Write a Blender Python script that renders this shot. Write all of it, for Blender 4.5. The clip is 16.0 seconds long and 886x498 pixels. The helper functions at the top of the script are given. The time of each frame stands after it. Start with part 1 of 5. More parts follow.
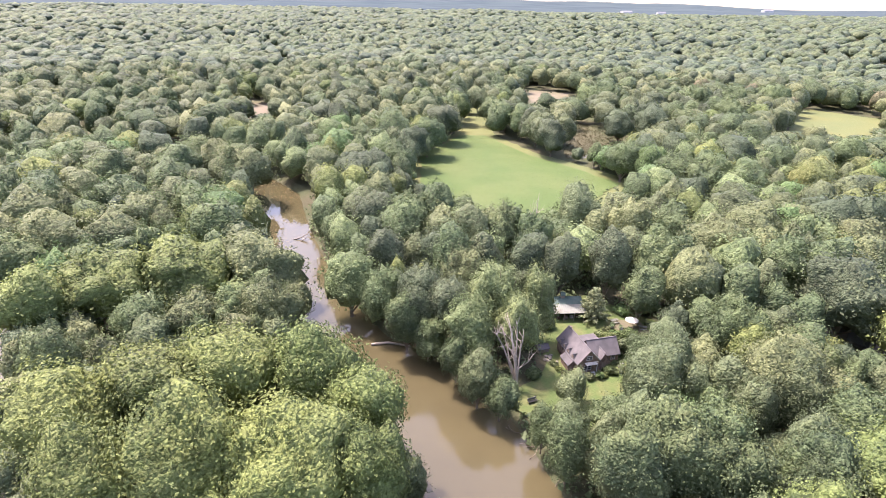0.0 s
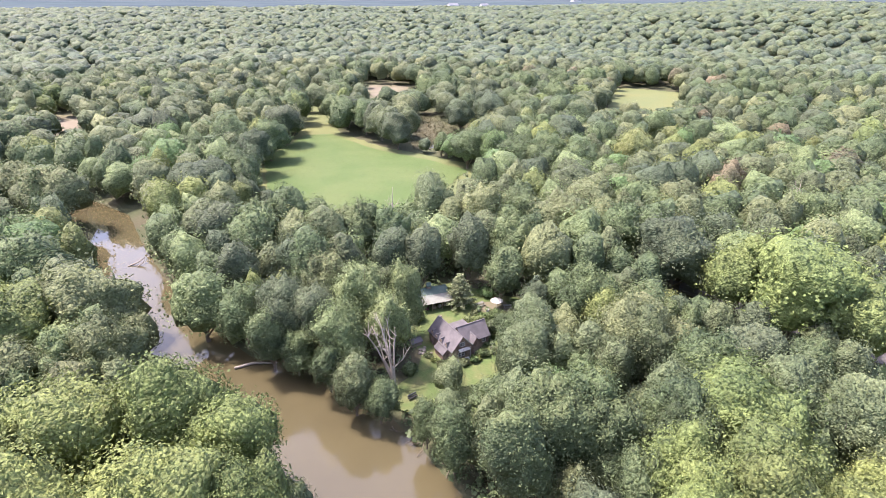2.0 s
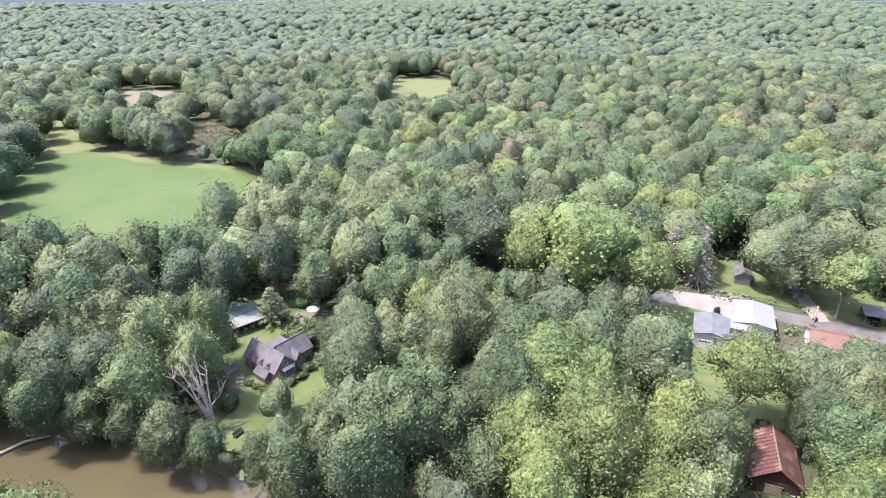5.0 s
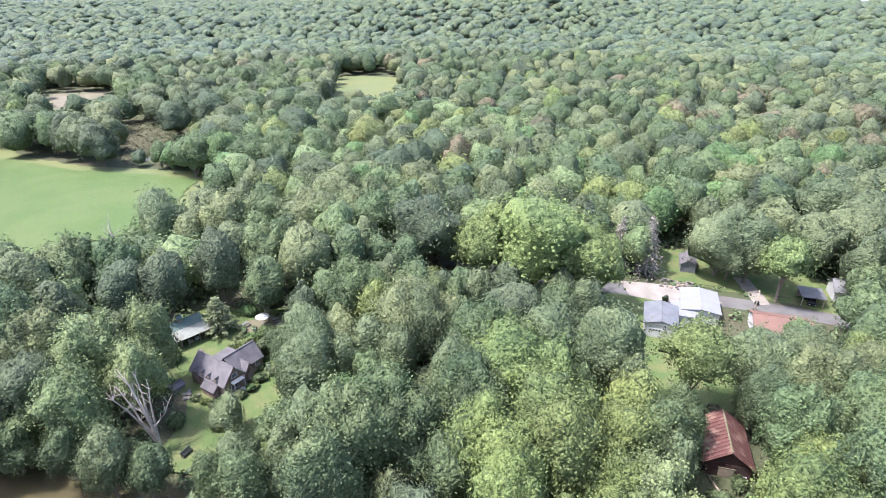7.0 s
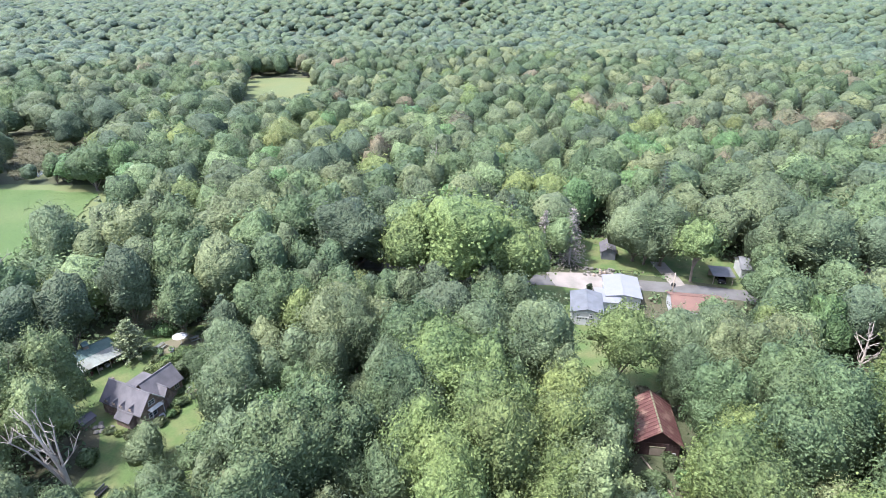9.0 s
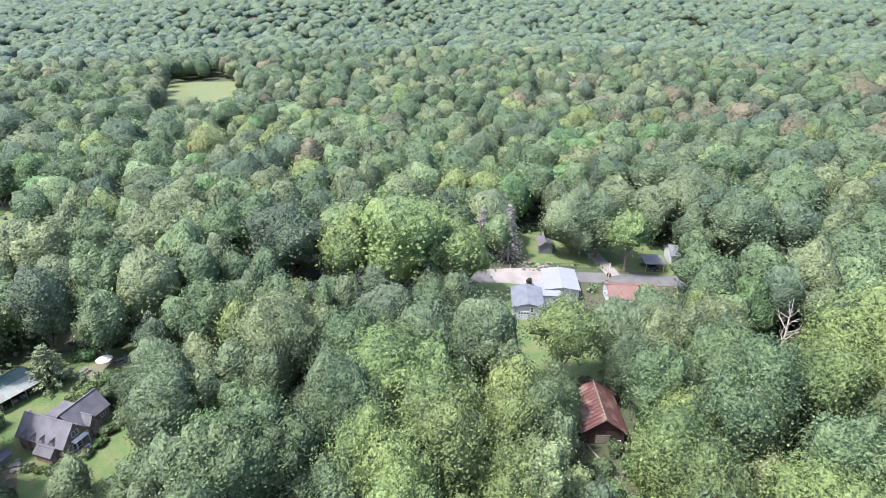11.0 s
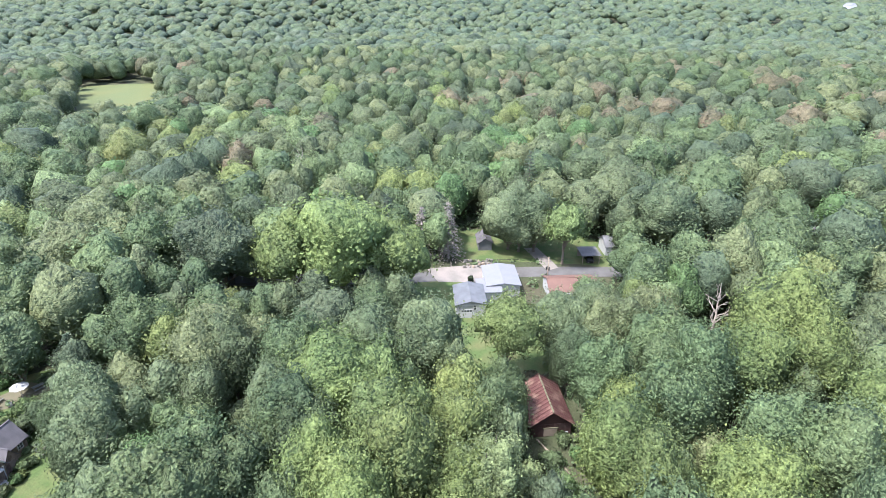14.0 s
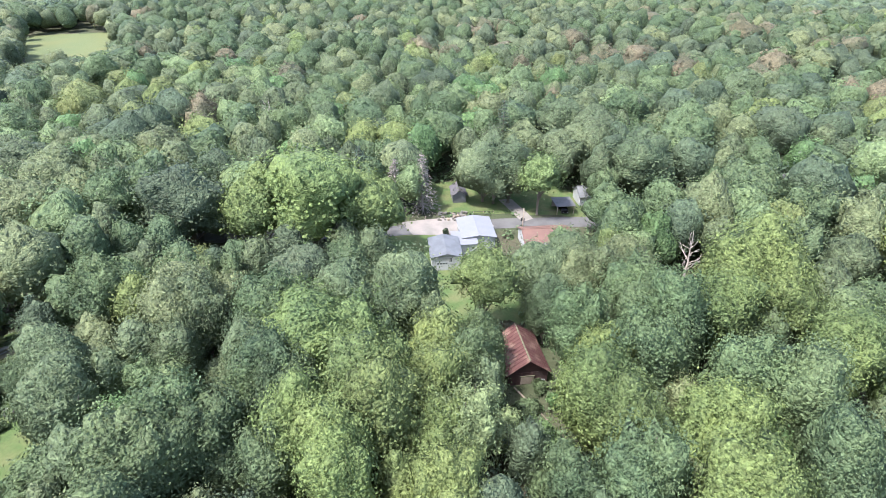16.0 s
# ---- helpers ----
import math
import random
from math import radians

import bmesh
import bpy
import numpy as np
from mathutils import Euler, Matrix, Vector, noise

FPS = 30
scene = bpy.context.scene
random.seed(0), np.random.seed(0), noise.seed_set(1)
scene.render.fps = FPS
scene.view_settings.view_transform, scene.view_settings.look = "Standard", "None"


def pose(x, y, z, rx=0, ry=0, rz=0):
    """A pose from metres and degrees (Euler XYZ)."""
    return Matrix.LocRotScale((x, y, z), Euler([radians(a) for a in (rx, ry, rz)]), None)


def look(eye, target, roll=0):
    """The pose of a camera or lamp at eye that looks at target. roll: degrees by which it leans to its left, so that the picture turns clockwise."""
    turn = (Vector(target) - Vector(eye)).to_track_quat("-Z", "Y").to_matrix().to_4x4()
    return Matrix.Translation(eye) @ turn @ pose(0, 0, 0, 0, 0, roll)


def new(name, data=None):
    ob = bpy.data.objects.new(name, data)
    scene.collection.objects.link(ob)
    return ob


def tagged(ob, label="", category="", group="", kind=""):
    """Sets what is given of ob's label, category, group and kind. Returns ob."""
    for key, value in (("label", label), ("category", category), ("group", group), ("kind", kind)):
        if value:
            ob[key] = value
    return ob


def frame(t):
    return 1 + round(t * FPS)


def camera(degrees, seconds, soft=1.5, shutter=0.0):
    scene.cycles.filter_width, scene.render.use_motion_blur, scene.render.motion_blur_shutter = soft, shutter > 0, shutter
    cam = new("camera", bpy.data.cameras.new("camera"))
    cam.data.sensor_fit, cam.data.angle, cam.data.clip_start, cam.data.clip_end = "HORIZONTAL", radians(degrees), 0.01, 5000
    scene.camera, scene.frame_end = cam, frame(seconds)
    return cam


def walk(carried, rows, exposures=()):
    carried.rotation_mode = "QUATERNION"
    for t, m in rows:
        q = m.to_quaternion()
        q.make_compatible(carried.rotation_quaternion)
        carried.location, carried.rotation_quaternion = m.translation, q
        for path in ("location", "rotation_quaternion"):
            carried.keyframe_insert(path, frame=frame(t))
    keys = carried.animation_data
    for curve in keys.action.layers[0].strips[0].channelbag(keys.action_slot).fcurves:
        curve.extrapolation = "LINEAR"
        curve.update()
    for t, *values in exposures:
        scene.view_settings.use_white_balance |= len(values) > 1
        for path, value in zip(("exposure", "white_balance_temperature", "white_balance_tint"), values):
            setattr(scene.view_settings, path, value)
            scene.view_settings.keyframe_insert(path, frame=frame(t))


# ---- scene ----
cam = camera(75.1, 16.0, soft=0.5)
PATH = [
    (0, (-2.39, -7.69, 69.99), (-2.39, 83.67, 29.34), 1.40),
    (0.5, (-2.28, -7.00, 69.79), (4.68, 84.07, 29.08), 0.94),
    (1, (-2.18, -6.31, 69.59), (13.96, 83.58, 28.86), 0.57),
    (1.5, (-2.13, -5.64, 69.39), (18.69, 83.23, 28.55), 0.32),
    (2, (-2.15, -4.97, 69.19), (21.68, 83.09, 28.23), 0.34),
    (2.5, (-2.23, -4.23, 69.00), (25.88, 82.50, 27.93), 0.35),
    (3, (-2.32, -3.42, 68.85), (31.99, 81.00, 27.66), 0.39),
    (3.5, (-2.35, -2.55, 68.68), (37.60, 79.30, 27.39), 0.38),
    (4, (-2.26, -1.73, 68.53), (43.10, 77.18, 27.11), 0.35),
    (4.5, (-2.07, -1.08, 68.43), (48.45, 74.60, 26.95), 0.25),
    (7, (-0.74, 0.84, 68.22), (59.62, 68.57, 26.17), 0.10),
    (7.5, (-0.43, 1.19, 68.16), (62.22, 66.77, 26.03), 0.07),
    (8, (-0.11, 1.50, 68.05), (64.81, 64.80, 25.89), 0.01),
    (8.5, (0.22, 1.77, 67.93), (67.38, 62.68, 25.76), -0.05),
    (9, (0.52, 2.01, 67.82), (69.69, 60.63, 25.64), -0.08),
    (9.5, (0.80, 2.22, 67.73), (71.65, 58.77, 25.52), -0.13),
    (12, (1.93, 3.13, 67.36), (79.42, 50.14, 25.11), -0.10),
    (12.5, (2.07, 3.29, 67.31), (80.10, 49.34, 24.99), -0.00),
    (13, (2.17, 3.47, 67.28), (80.81, 48.42, 24.90), 0.05),
    (13.5, (2.27, 3.68, 67.25), (81.84, 46.92, 24.85), 0.09),
    (14, (2.38, 3.89, 67.18), (83.22, 44.76, 24.81), 0.11),
    (14.5, (2.55, 4.12, 67.03), (84.18, 43.44, 24.72), 0.15),
    (15, (2.76, 4.33, 66.80), (84.69, 42.17, 23.72), 0.25),
    (15.5, (2.98, 4.48, 66.52), (83.64, 40.92, 19.97), 0.35),
    (16, (3.20, 4.60, 66.22), (82.74, 39.75, 16.84), 0.41),
]
# stops, white balance and tint: the clip's camera starts warm and cools as it turns
TONE = [(0.0, 2.15, 6800, 29), (3.5, 2.05, 6250, 25), (7.0, 2.0, 5900, 18), (9.5, 1.92, 5700, 14), (13.0, 1.87, 5750, 14), (16.0, 1.88, 5800, 13)]
walk(cam, [(t, look(eye, target, roll)) for t, eye, target, roll in PATH], TONE)

# ---- world, sun and exposure ----
SUN_TO = Vector((-0.48, 0.34, 1.15)).normalized()
world = bpy.data.worlds.new("hazy_sky")
scene.world = world
world.use_nodes = True
wn = world.node_tree
sky = wn.nodes.new("ShaderNodeTexSky")
sky.sky_type, sky.sun_disc = "NISHITA", False
sky.sun_elevation = math.asin(SUN_TO.z)
sky.sun_rotation = math.atan2(SUN_TO.x, SUN_TO.y)
sky.air_density, sky.dust_density, sky.ozone_density = 1.0, 3.0, 1.0
background = wn.nodes["Background"]
background.inputs[1].default_value = 0.15
# the land falls away to a skyline a little under eye level
direction, dip = wn.nodes.new("ShaderNodeTexCoord"), wn.nodes.new("ShaderNodeVectorMath")
dip.inputs[1].default_value = (0, 0, 0.04)
wn.links.new(direction.outputs["Generated"], dip.inputs[0])
wn.links.new(dip.outputs[0], sky.inputs[0])
wn.links.new(sky.outputs[0], background.inputs[0])
sun = new("sun", bpy.data.lights.new("sun", "SUN"))
sun.data.energy, sun.data.angle, sun.data.color = 2.7, radians(2.5), (1.0, 0.95, 0.86)
sun.matrix_world = look(SUN_TO * 500, (0, 0, 0))

# ---- materials ----
MATS = {}


def mat(name, color, rough=0.8, metal=0.0, spec=0.3, vary=0.12, scale=0.5, fine=6.0, second=None, bump=0.3, dist=0.05, island=0.0, transl=0.0, mixlo=0.4, mixhi=0.65, glass=0.0, rand=0.0, bands=None):
    """A surface with two scales of variation, fine relief, and variation by piece and by object."""
    if name in MATS:
        return MATS[name]
    m = bpy.data.materials.new(name)
    m.use_nodes = True
    nt = m.node_tree
    N, L = nt.nodes, nt.links
    bsdf = N["Principled BSDF"]
    bsdf.inputs["Roughness"].default_value = rough
    bsdf.inputs["Metallic"].default_value = metal
    bsdf.inputs["Specular IOR Level"].default_value = spec
    geo = N.new("ShaderNodeNewGeometry")
    big, small = N.new("ShaderNodeTexNoise"), N.new("ShaderNodeTexNoise")
    big.inputs["Scale"].default_value, small.inputs["Scale"].default_value = scale, fine
    big.inputs["Detail"].default_value, small.inputs["Detail"].default_value = 5, 4
    L.new(geo.outputs["Position"], big.inputs["Vector"])
    L.new(geo.outputs["Position"], small.inputs["Vector"])
    ramp = N.new("ShaderNodeMapRange")
    ramp.inputs["From Min"].default_value, ramp.inputs["From Max"].default_value = mixlo, mixhi
    L.new(big.outputs["Fac"], ramp.inputs["Value"])
    mix = N.new("ShaderNodeMix")
    mix.data_type = "RGBA"
    other = second if second else tuple(c * (1 - 2 * vary) for c in color)
    mix.inputs["A"].default_value = (*color, 1)
    mix.inputs["B"].default_value = (*other, 1)
    L.new(ramp.outputs["Result"], mix.inputs["Factor"])
    hsv = N.new("ShaderNodeHueSaturation")
    L.new(mix.outputs["Result"], hsv.inputs["Color"])
    total = N.new("ShaderNodeMath")
    total.operation = "MULTIPLY_ADD"
    total.inputs[1].default_value, total.inputs[2].default_value = 2 * vary, 1 - vary
    L.new(small.outputs["Fac"], total.inputs[0])
    value = total.outputs[0]
    if island:
        one = N.new("ShaderNodeMath")
        one.operation = "MULTIPLY_ADD"
        one.inputs[1].default_value, one.inputs[2].default_value = 2 * island, -island
        L.new(geo.outputs["Random Per Island"], one.inputs[0])
        add = N.new("ShaderNodeMath")
        L.new(value, add.inputs[0])
        L.new(one.outputs[0], add.inputs[1])
        value = add.outputs[0]
    if rand:
        info = N.new("ShaderNodeObjectInfo")
        one = N.new("ShaderNodeMath")
        one.operation = "MULTIPLY_ADD"
        one.inputs[1].default_value, one.inputs[2].default_value = 2 * rand, -rand
        L.new(info.outputs["Random"], one.inputs[0])
        add = N.new("ShaderNodeMath")
        L.new(value, add.inputs[0])
        L.new(one.outputs[0], add.inputs[1])
        value = add.outputs[0]
        wob = N.new("ShaderNodeTexWhiteNoise")
        wob.noise_dimensions = "1D"
        L.new(info.outputs["Random"], wob.inputs["W"])
        hue = N.new("ShaderNodeMath")
        hue.operation = "MULTIPLY_ADD"
        hue.inputs[1].default_value, hue.inputs[2].default_value = 0.024, 0.482
        L.new(wob.outputs["Value"], hue.inputs[0])
        L.new(hue.outputs[0], hsv.inputs["Hue"])
    L.new(value, hsv.inputs["Value"])
    L.new(hsv.outputs["Color"], bsdf.inputs["Base Color"])
    if bump:
        b = N.new("ShaderNodeBump")
        b.inputs["Strength"].default_value, b.inputs["Distance"].default_value = bump, dist
        if bands:
            wave = N.new("ShaderNodeTexWave")
            wave.bands_direction = bands[0]
            wave.inputs["Scale"].default_value = bands[1]
            tex = N.new("ShaderNodeTexCoord")
            L.new(tex.outputs["Object"], wave.inputs["Vector"])
            L.new(wave.outputs["Fac"], b.inputs["Height"])
        else:
            L.new(small.outputs["Fac"], b.inputs["Height"])
        L.new(b.outputs["Normal"], bsdf.inputs["Normal"])
    if glass:
        bsdf.inputs["Transmission Weight"].default_value = glass
    if transl:
        tr, sh = N.new("ShaderNodeBsdfTranslucent"), N.new("ShaderNodeMixShader")
        L.new(hsv.outputs["Color"], tr.inputs["Color"])
        sh.inputs[0].default_value = transl
        L.new(bsdf.outputs[0], sh.inputs[1])
        L.new(tr.outputs[0], sh.inputs[2])
        L.new(sh.outputs[0], N["Material Output"].inputs["Surface"])
    MATS[name] = m
    return m


def leaf_mat(name, color, second, cell=0.5, clump=1.7, depth=0.42, tone=0.94, island=0.09, rand=0.13):
    """Foliage: leaf sprays and clumps in relief, each spray with its own shade of green, and slow drifts from tree to tree."""
    m = bpy.data.materials.new(name)
    m.use_nodes = True
    N, L = m.node_tree.nodes, m.node_tree.links

    def math_node(op, a, b, c=None):
        n = N.new("ShaderNodeMath")
        n.operation = op
        for k, q in enumerate((a, b, c)):
            if q is None:
                continue
            if isinstance(q, (int, float)):
                n.inputs[k].default_value = q
            else:
                L.new(q, n.inputs[k])
        return n.outputs[0]

    bsdf = N["Principled BSDF"]
    bsdf.inputs["Roughness"].default_value = 0.6
    bsdf.inputs["Specular IOR Level"].default_value = 0.22
    geo, info = N.new("ShaderNodeNewGeometry"), N.new("ShaderNodeObjectInfo")
    warp = N.new("ShaderNodeTexNoise")
    warp.inputs["Scale"].default_value = 0.9 / cell
    shifted = N.new("ShaderNodeVectorMath")
    shifted.operation = "MULTIPLY_ADD"
    shifted.inputs[1].default_value = (cell * 1.3,) * 3
    L.new(geo.outputs["Position"], warp.inputs["Vector"])
    L.new(warp.outputs["Color"], shifted.inputs[0])
    L.new(geo.outputs["Position"], shifted.inputs[2])
    spray, bough = N.new("ShaderNodeTexVoronoi"), N.new("ShaderNodeTexVoronoi")
    for node, size in ((spray, cell), (bough, clump)):
        node.inputs["Scale"].default_value = 1 / size
        L.new(shifted.outputs[0], node.inputs["Vector"])
    drift = N.new("ShaderNodeTexNoise")
    drift.inputs["Scale"].default_value, drift.inputs["Detail"].default_value = 0.075, 4
    L.new(geo.outputs["Position"], drift.inputs["Vector"])
    ramp = N.new("ShaderNodeMapRange")
    ramp.inputs["From Min"].default_value, ramp.inputs["From Max"].default_value = 0.4, 0.65
    L.new(drift.outputs["Fac"], ramp.inputs["Value"])
    mix = N.new("ShaderNodeMix")
    mix.data_type = "RGBA"
    # far woods (wide cells) get extra blue in place of aerial haze
    color, second = [(c[0], c[1], c[2] * (0.93 if cell < 1 else 1.06)) for c in (color, second)]
    mix.inputs["A"].default_value = (*(tone * c for c in color), 1)
    mix.inputs["B"].default_value = (*(tone * 0.8 * c for c in second), 1)
    L.new(ramp.outputs["Result"], mix.inputs["Factor"])
    hsv, split, wob = N.new("ShaderNodeHueSaturation"), N.new("ShaderNodeSeparateColor"), N.new("ShaderNodeTexWhiteNoise")
    L.new(mix.outputs["Result"], hsv.inputs["Color"])
    L.new(spray.outputs["Color"], split.inputs[0])
    value = math_node("MULTIPLY_ADD", split.outputs[0], 0.7, 0.65)
    value = math_node("MULTIPLY_ADD", geo.outputs["Random Per Island"], 2 * island, math_node("SUBTRACT", value, island))
    value = math_node("MULTIPLY_ADD", info.outputs["Random"], 2 * rand, math_node("SUBTRACT", value, rand))
    L.new(value, hsv.inputs["Value"])
    wob.noise_dimensions = "1D"
    L.new(info.outputs["Random"], wob.inputs["W"])
    L.new(math_node("MULTIPLY_ADD", wob.outputs["Value"], 0.02, 0.484), hsv.inputs["Hue"])
    L.new(hsv.outputs["Color"], bsdf.inputs["Base Color"])
    bump = N.new("ShaderNodeBump")
    bump.inputs["Strength"].default_value, bump.inputs["Distance"].default_value = 1.0, depth
    height = math_node("MULTIPLY_ADD", bough.outputs["Distance"], -1.6, math_node("MULTIPLY", spray.outputs["Distance"], -0.9))
    L.new(height, bump.inputs["Height"])
    L.new(bump.outputs["Normal"], bsdf.inputs["Normal"])
    tr, sh = N.new("ShaderNodeBsdfTranslucent"), N.new("ShaderNodeMixShader")
    L.new(hsv.outputs["Color"], tr.inputs["Color"])
    sh.inputs[0].default_value = 0.25
    L.new(bsdf.outputs[0], sh.inputs[1])
    L.new(tr.outputs[0], sh.inputs[2])
    L.new(sh.outputs[0], N["Material Output"].inputs["Surface"])
    return m


LEAF = {
    "S": leaf_mat("sycamore_leaf", (0.160, 0.206, 0.072), (0.126, 0.176, 0.068)),
    "M": leaf_mat("maple_leaf", (0.120, 0.165, 0.078), (0.094, 0.140, 0.072)),
    "D": leaf_mat("oak_leaf", (0.090, 0.120, 0.070), (0.072, 0.100, 0.060)),
    "A": leaf_mat("willow_leaf", (0.170, 0.222, 0.104), (0.140, 0.195, 0.090)),
    "O": leaf_mat("elm_leaf", (0.155, 0.182, 0.089), (0.121, 0.155, 0.082)),
    "G": leaf_mat("walnut_leaf", (0.132, 0.168, 0.088), (0.10, 0.138, 0.075)),
    "L": leaf_mat("linden_leaf", (0.170, 0.230, 0.088), (0.148, 0.205, 0.082)),
    "B": leaf_mat("beech_leaf", (0.120, 0.196, 0.078), (0.100, 0.170, 0.070)),
    "Y": leaf_mat("hickory_leaf", (0.150, 0.186, 0.076), (0.162, 0.189, 0.069)),
    "R": leaf_mat("rusty_leaf", (0.170, 0.148, 0.092), (0.130, 0.140, 0.080)),
}
# leaves of the far woods, some distance haze painted in as bluer, greyer green
FAR_LEAF = [leaf_mat("far_hazed_leaf_" + n, c, tuple(q * 0.9 for q in c), 1.0, 3.2, 0.9, 0.95, 0.12, 0.0) for n, c in (("green", (0.116, 0.165, 0.080)), ("olive", (0.142, 0.176, 0.082)), ("dark", (0.098, 0.136, 0.080)), ("grey", (0.128, 0.165, 0.095)))]
BARK = mat("bark", (0.16, 0.13, 0.10), rough=0.95, fine=9, bump=0.6)
DEAD = mat("bleached_deadwood", (0.34, 0.30, 0.255), rough=0.9, fine=8, bump=0.4, second=(0.24, 0.21, 0.18))
DEADTWIG = mat("dead_needle_twigs", (0.24, 0.205, 0.18), rough=0.95, island=0.3, bump=0, second=(0.20, 0.175, 0.16))
PINE = mat("pine_needle", (0.19, 0.235, 0.12), rough=0.6, island=0.3, bump=0, transl=0.15, rand=0.15)
SOIL = mat("forest_floor", (0.05, 0.06, 0.028), rough=1.0, fine=1.6, scale=0.06, second=(0.065, 0.06, 0.035), bump=0.8, dist=0.3)
LAWN = mat("lawn_grass", (0.066, 0.100, 0.030), rough=0.95, fine=2.2, scale=0.28, second=(0.108, 0.116, 0.046), bump=0.7, dist=0.12, vary=0.28)
MEADOW = mat("dry_meadow_grass", (0.096, 0.115, 0.045), rough=0.95, fine=1.2, scale=0.03, second=(0.115, 0.122, 0.044), bump=0.6, dist=0.2)
CROP = mat("soybean_leaf", (0.080, 0.128, 0.036), rough=0.8, fine=1.5, scale=0.04, second=(0.104, 0.142, 0.046), bump=0, island=0.3, transl=0.2)
TAN = mat("bare_tan_soil", (0.15, 0.13, 0.095), rough=1.0, fine=0.8, scale=0.04, second=(0.11, 0.105, 0.06), bump=0.5, dist=0.2)
MARSH = mat("brown_marsh_reeds", (0.085, 0.080, 0.045), rough=1.0, fine=0.7, scale=0.05, second=(0.075, 0.085, 0.04), bump=0.7, dist=0.4)
GRAVEL = mat("pale_gravel", (0.23, 0.20, 0.175), rough=1.0, fine=5, scale=0.3, second=(0.17, 0.155, 0.135), bump=0.6)
ASPHALT = mat("worn_asphalt", (0.11, 0.105, 0.10), rough=0.9, fine=6, scale=0.2, second=(0.08, 0.075, 0.07))
MUD = mat("wet_mud", (0.20, 0.14, 0.09), rough=0.6, fine=1.5, scale=0.2, second=(0.14, 0.10, 0.065))
WATER = mat("silty_river_water", (0.072, 0.062, 0.033), rough=0.03, spec=0.5, vary=0.06, scale=0.03, fine=0.3, second=(0.06, 0.052, 0.029), bump=0.05, dist=0.05)
BRICK = mat("brown_brick", (0.15, 0.11, 0.085), rough=0.9, fine=6, scale=1.6, second=(0.28, 0.215, 0.165), bump=0.6, rand=0.2, vary=0.3)
SHINGLE = mat("grey_shingle", (0.115, 0.105, 0.11), rough=0.9, fine=7, scale=0.6, second=(0.085, 0.08, 0.083), bump=0.5, rand=0.12)
WHITE = mat("white_paint", (0.45, 0.445, 0.43), rough=0.6, vary=0.05, scale=0.7, bump=0.1)
SIDING = mat("white_siding", (0.38, 0.38, 0.37), rough=0.6, vary=0.05, scale=0.8, bump=0.4, bands=("Z", 2.6))
GREYROOF = mat("light_grey_shingle", (0.125, 0.13, 0.14), rough=0.85, fine=5, scale=0.5, second=(0.10, 0.105, 0.112), bump=0.3)
WHITEROOF = mat("pale_roof_shingle", (0.185, 0.185, 0.20), rough=0.8, fine=5, scale=0.5, second=(0.17, 0.175, 0.185), bump=0.3, rand=0.05)
GREENTIN = mat("green_tin_roof", (0.055, 0.095, 0.082), rough=0.8, scale=0.5, second=(0.09, 0.125, 0.11), bump=0.2)
PALETIN = mat("pale_tin_roof", (0.19, 0.205, 0.18), rough=0.6, metal=0.1, scale=0.6, second=(0.15, 0.15, 0.125), bump=0.2)
RUST = mat("rusted_tin_roof", (0.088, 0.038, 0.034), rough=0.85, fine=2.5, scale=0.45, second=(0.165, 0.10, 0.078), bump=0.3, rand=0.12, vary=0.22, mixlo=0.5, mixhi=0.62)
REDWOOD = mat("dark_red_boards", (0.062, 0.034, 0.028), rough=0.9, fine=5, bump=0.4, second=(0.045, 0.03, 0.026), rand=0.2)
REDTIN = mat("terracotta_roof", (0.15, 0.085, 0.065), rough=0.8, fine=4, scale=0.5, second=(0.12, 0.07, 0.055), bump=0.3)
TANROOF = mat("tan_roof", (0.24, 0.18, 0.12), rough=0.8, fine=3, bump=0.2)
BOARD = mat("weathered_board", (0.26, 0.21, 0.16), rough=0.95, fine=6, bump=0.4)
GREYWALL = mat("grey_siding", (0.14, 0.14, 0.14), rough=0.9, fine=4, bump=0.3)
DARKPANE = mat("window_glass", (0.03, 0.035, 0.04), rough=0.08, spec=0.6, vary=0.02, bump=0)
CARBLACK = mat("black_car_paint", (0.02, 0.02, 0.022), rough=0.2, spec=0.6, bump=0)
RUBBER = mat("black_rubber", (0.02, 0.02, 0.02), rough=0.9)
STONE = mat("grey_rubble", (0.12, 0.11, 0.095), rough=0.95, fine=4, island=0.3, bump=0.4)
BRUSH = mat("undergrowth_leaf", (0.095, 0.14, 0.06), rough=0.6, scale=0.08, fine=0.8, second=(0.12, 0.16, 0.07), bump=0, island=0.3, transl=0.25)
# distance haze is mixed into the hills' base colour
HILL = mat("haze_tinted_hill", (0.062, 0.082, 0.088), rough=1.0, spec=0.0, scale=0.004, fine=0.03, second=(0.046, 0.064, 0.074), bump=0)


# ---- builders ----
def raw(name, verts, faces, material, parent=None, smooth=False):
    me = bpy.data.meshes.new(name)
    me.from_pydata([tuple(v) for v in verts], [], [tuple(f) for f in faces])
    me.materials.append(material)
    if smooth:
        me.polygons.foreach_set("use_smooth", [True] * len(me.polygons))
    ob = new(name, me)
    ob.parent = parent
    return ob


def part(name, bm, material, parent=None, label=""):
    me = bpy.data.meshes.new(name)
    bm.to_mesh(me)
    bm.free()
    me.materials.append(material)
    ob = new(name, me)
    ob.parent = parent
    if label:
        ob["label"] = label
    return ob


def thing(name, label, category, m=None, group="", kind=""):
    ob = new(name)
    ob.empty_display_size = 0.3
    if m is not None:
        ob.matrix_world = m
    return tagged(ob, label, category, group, kind)


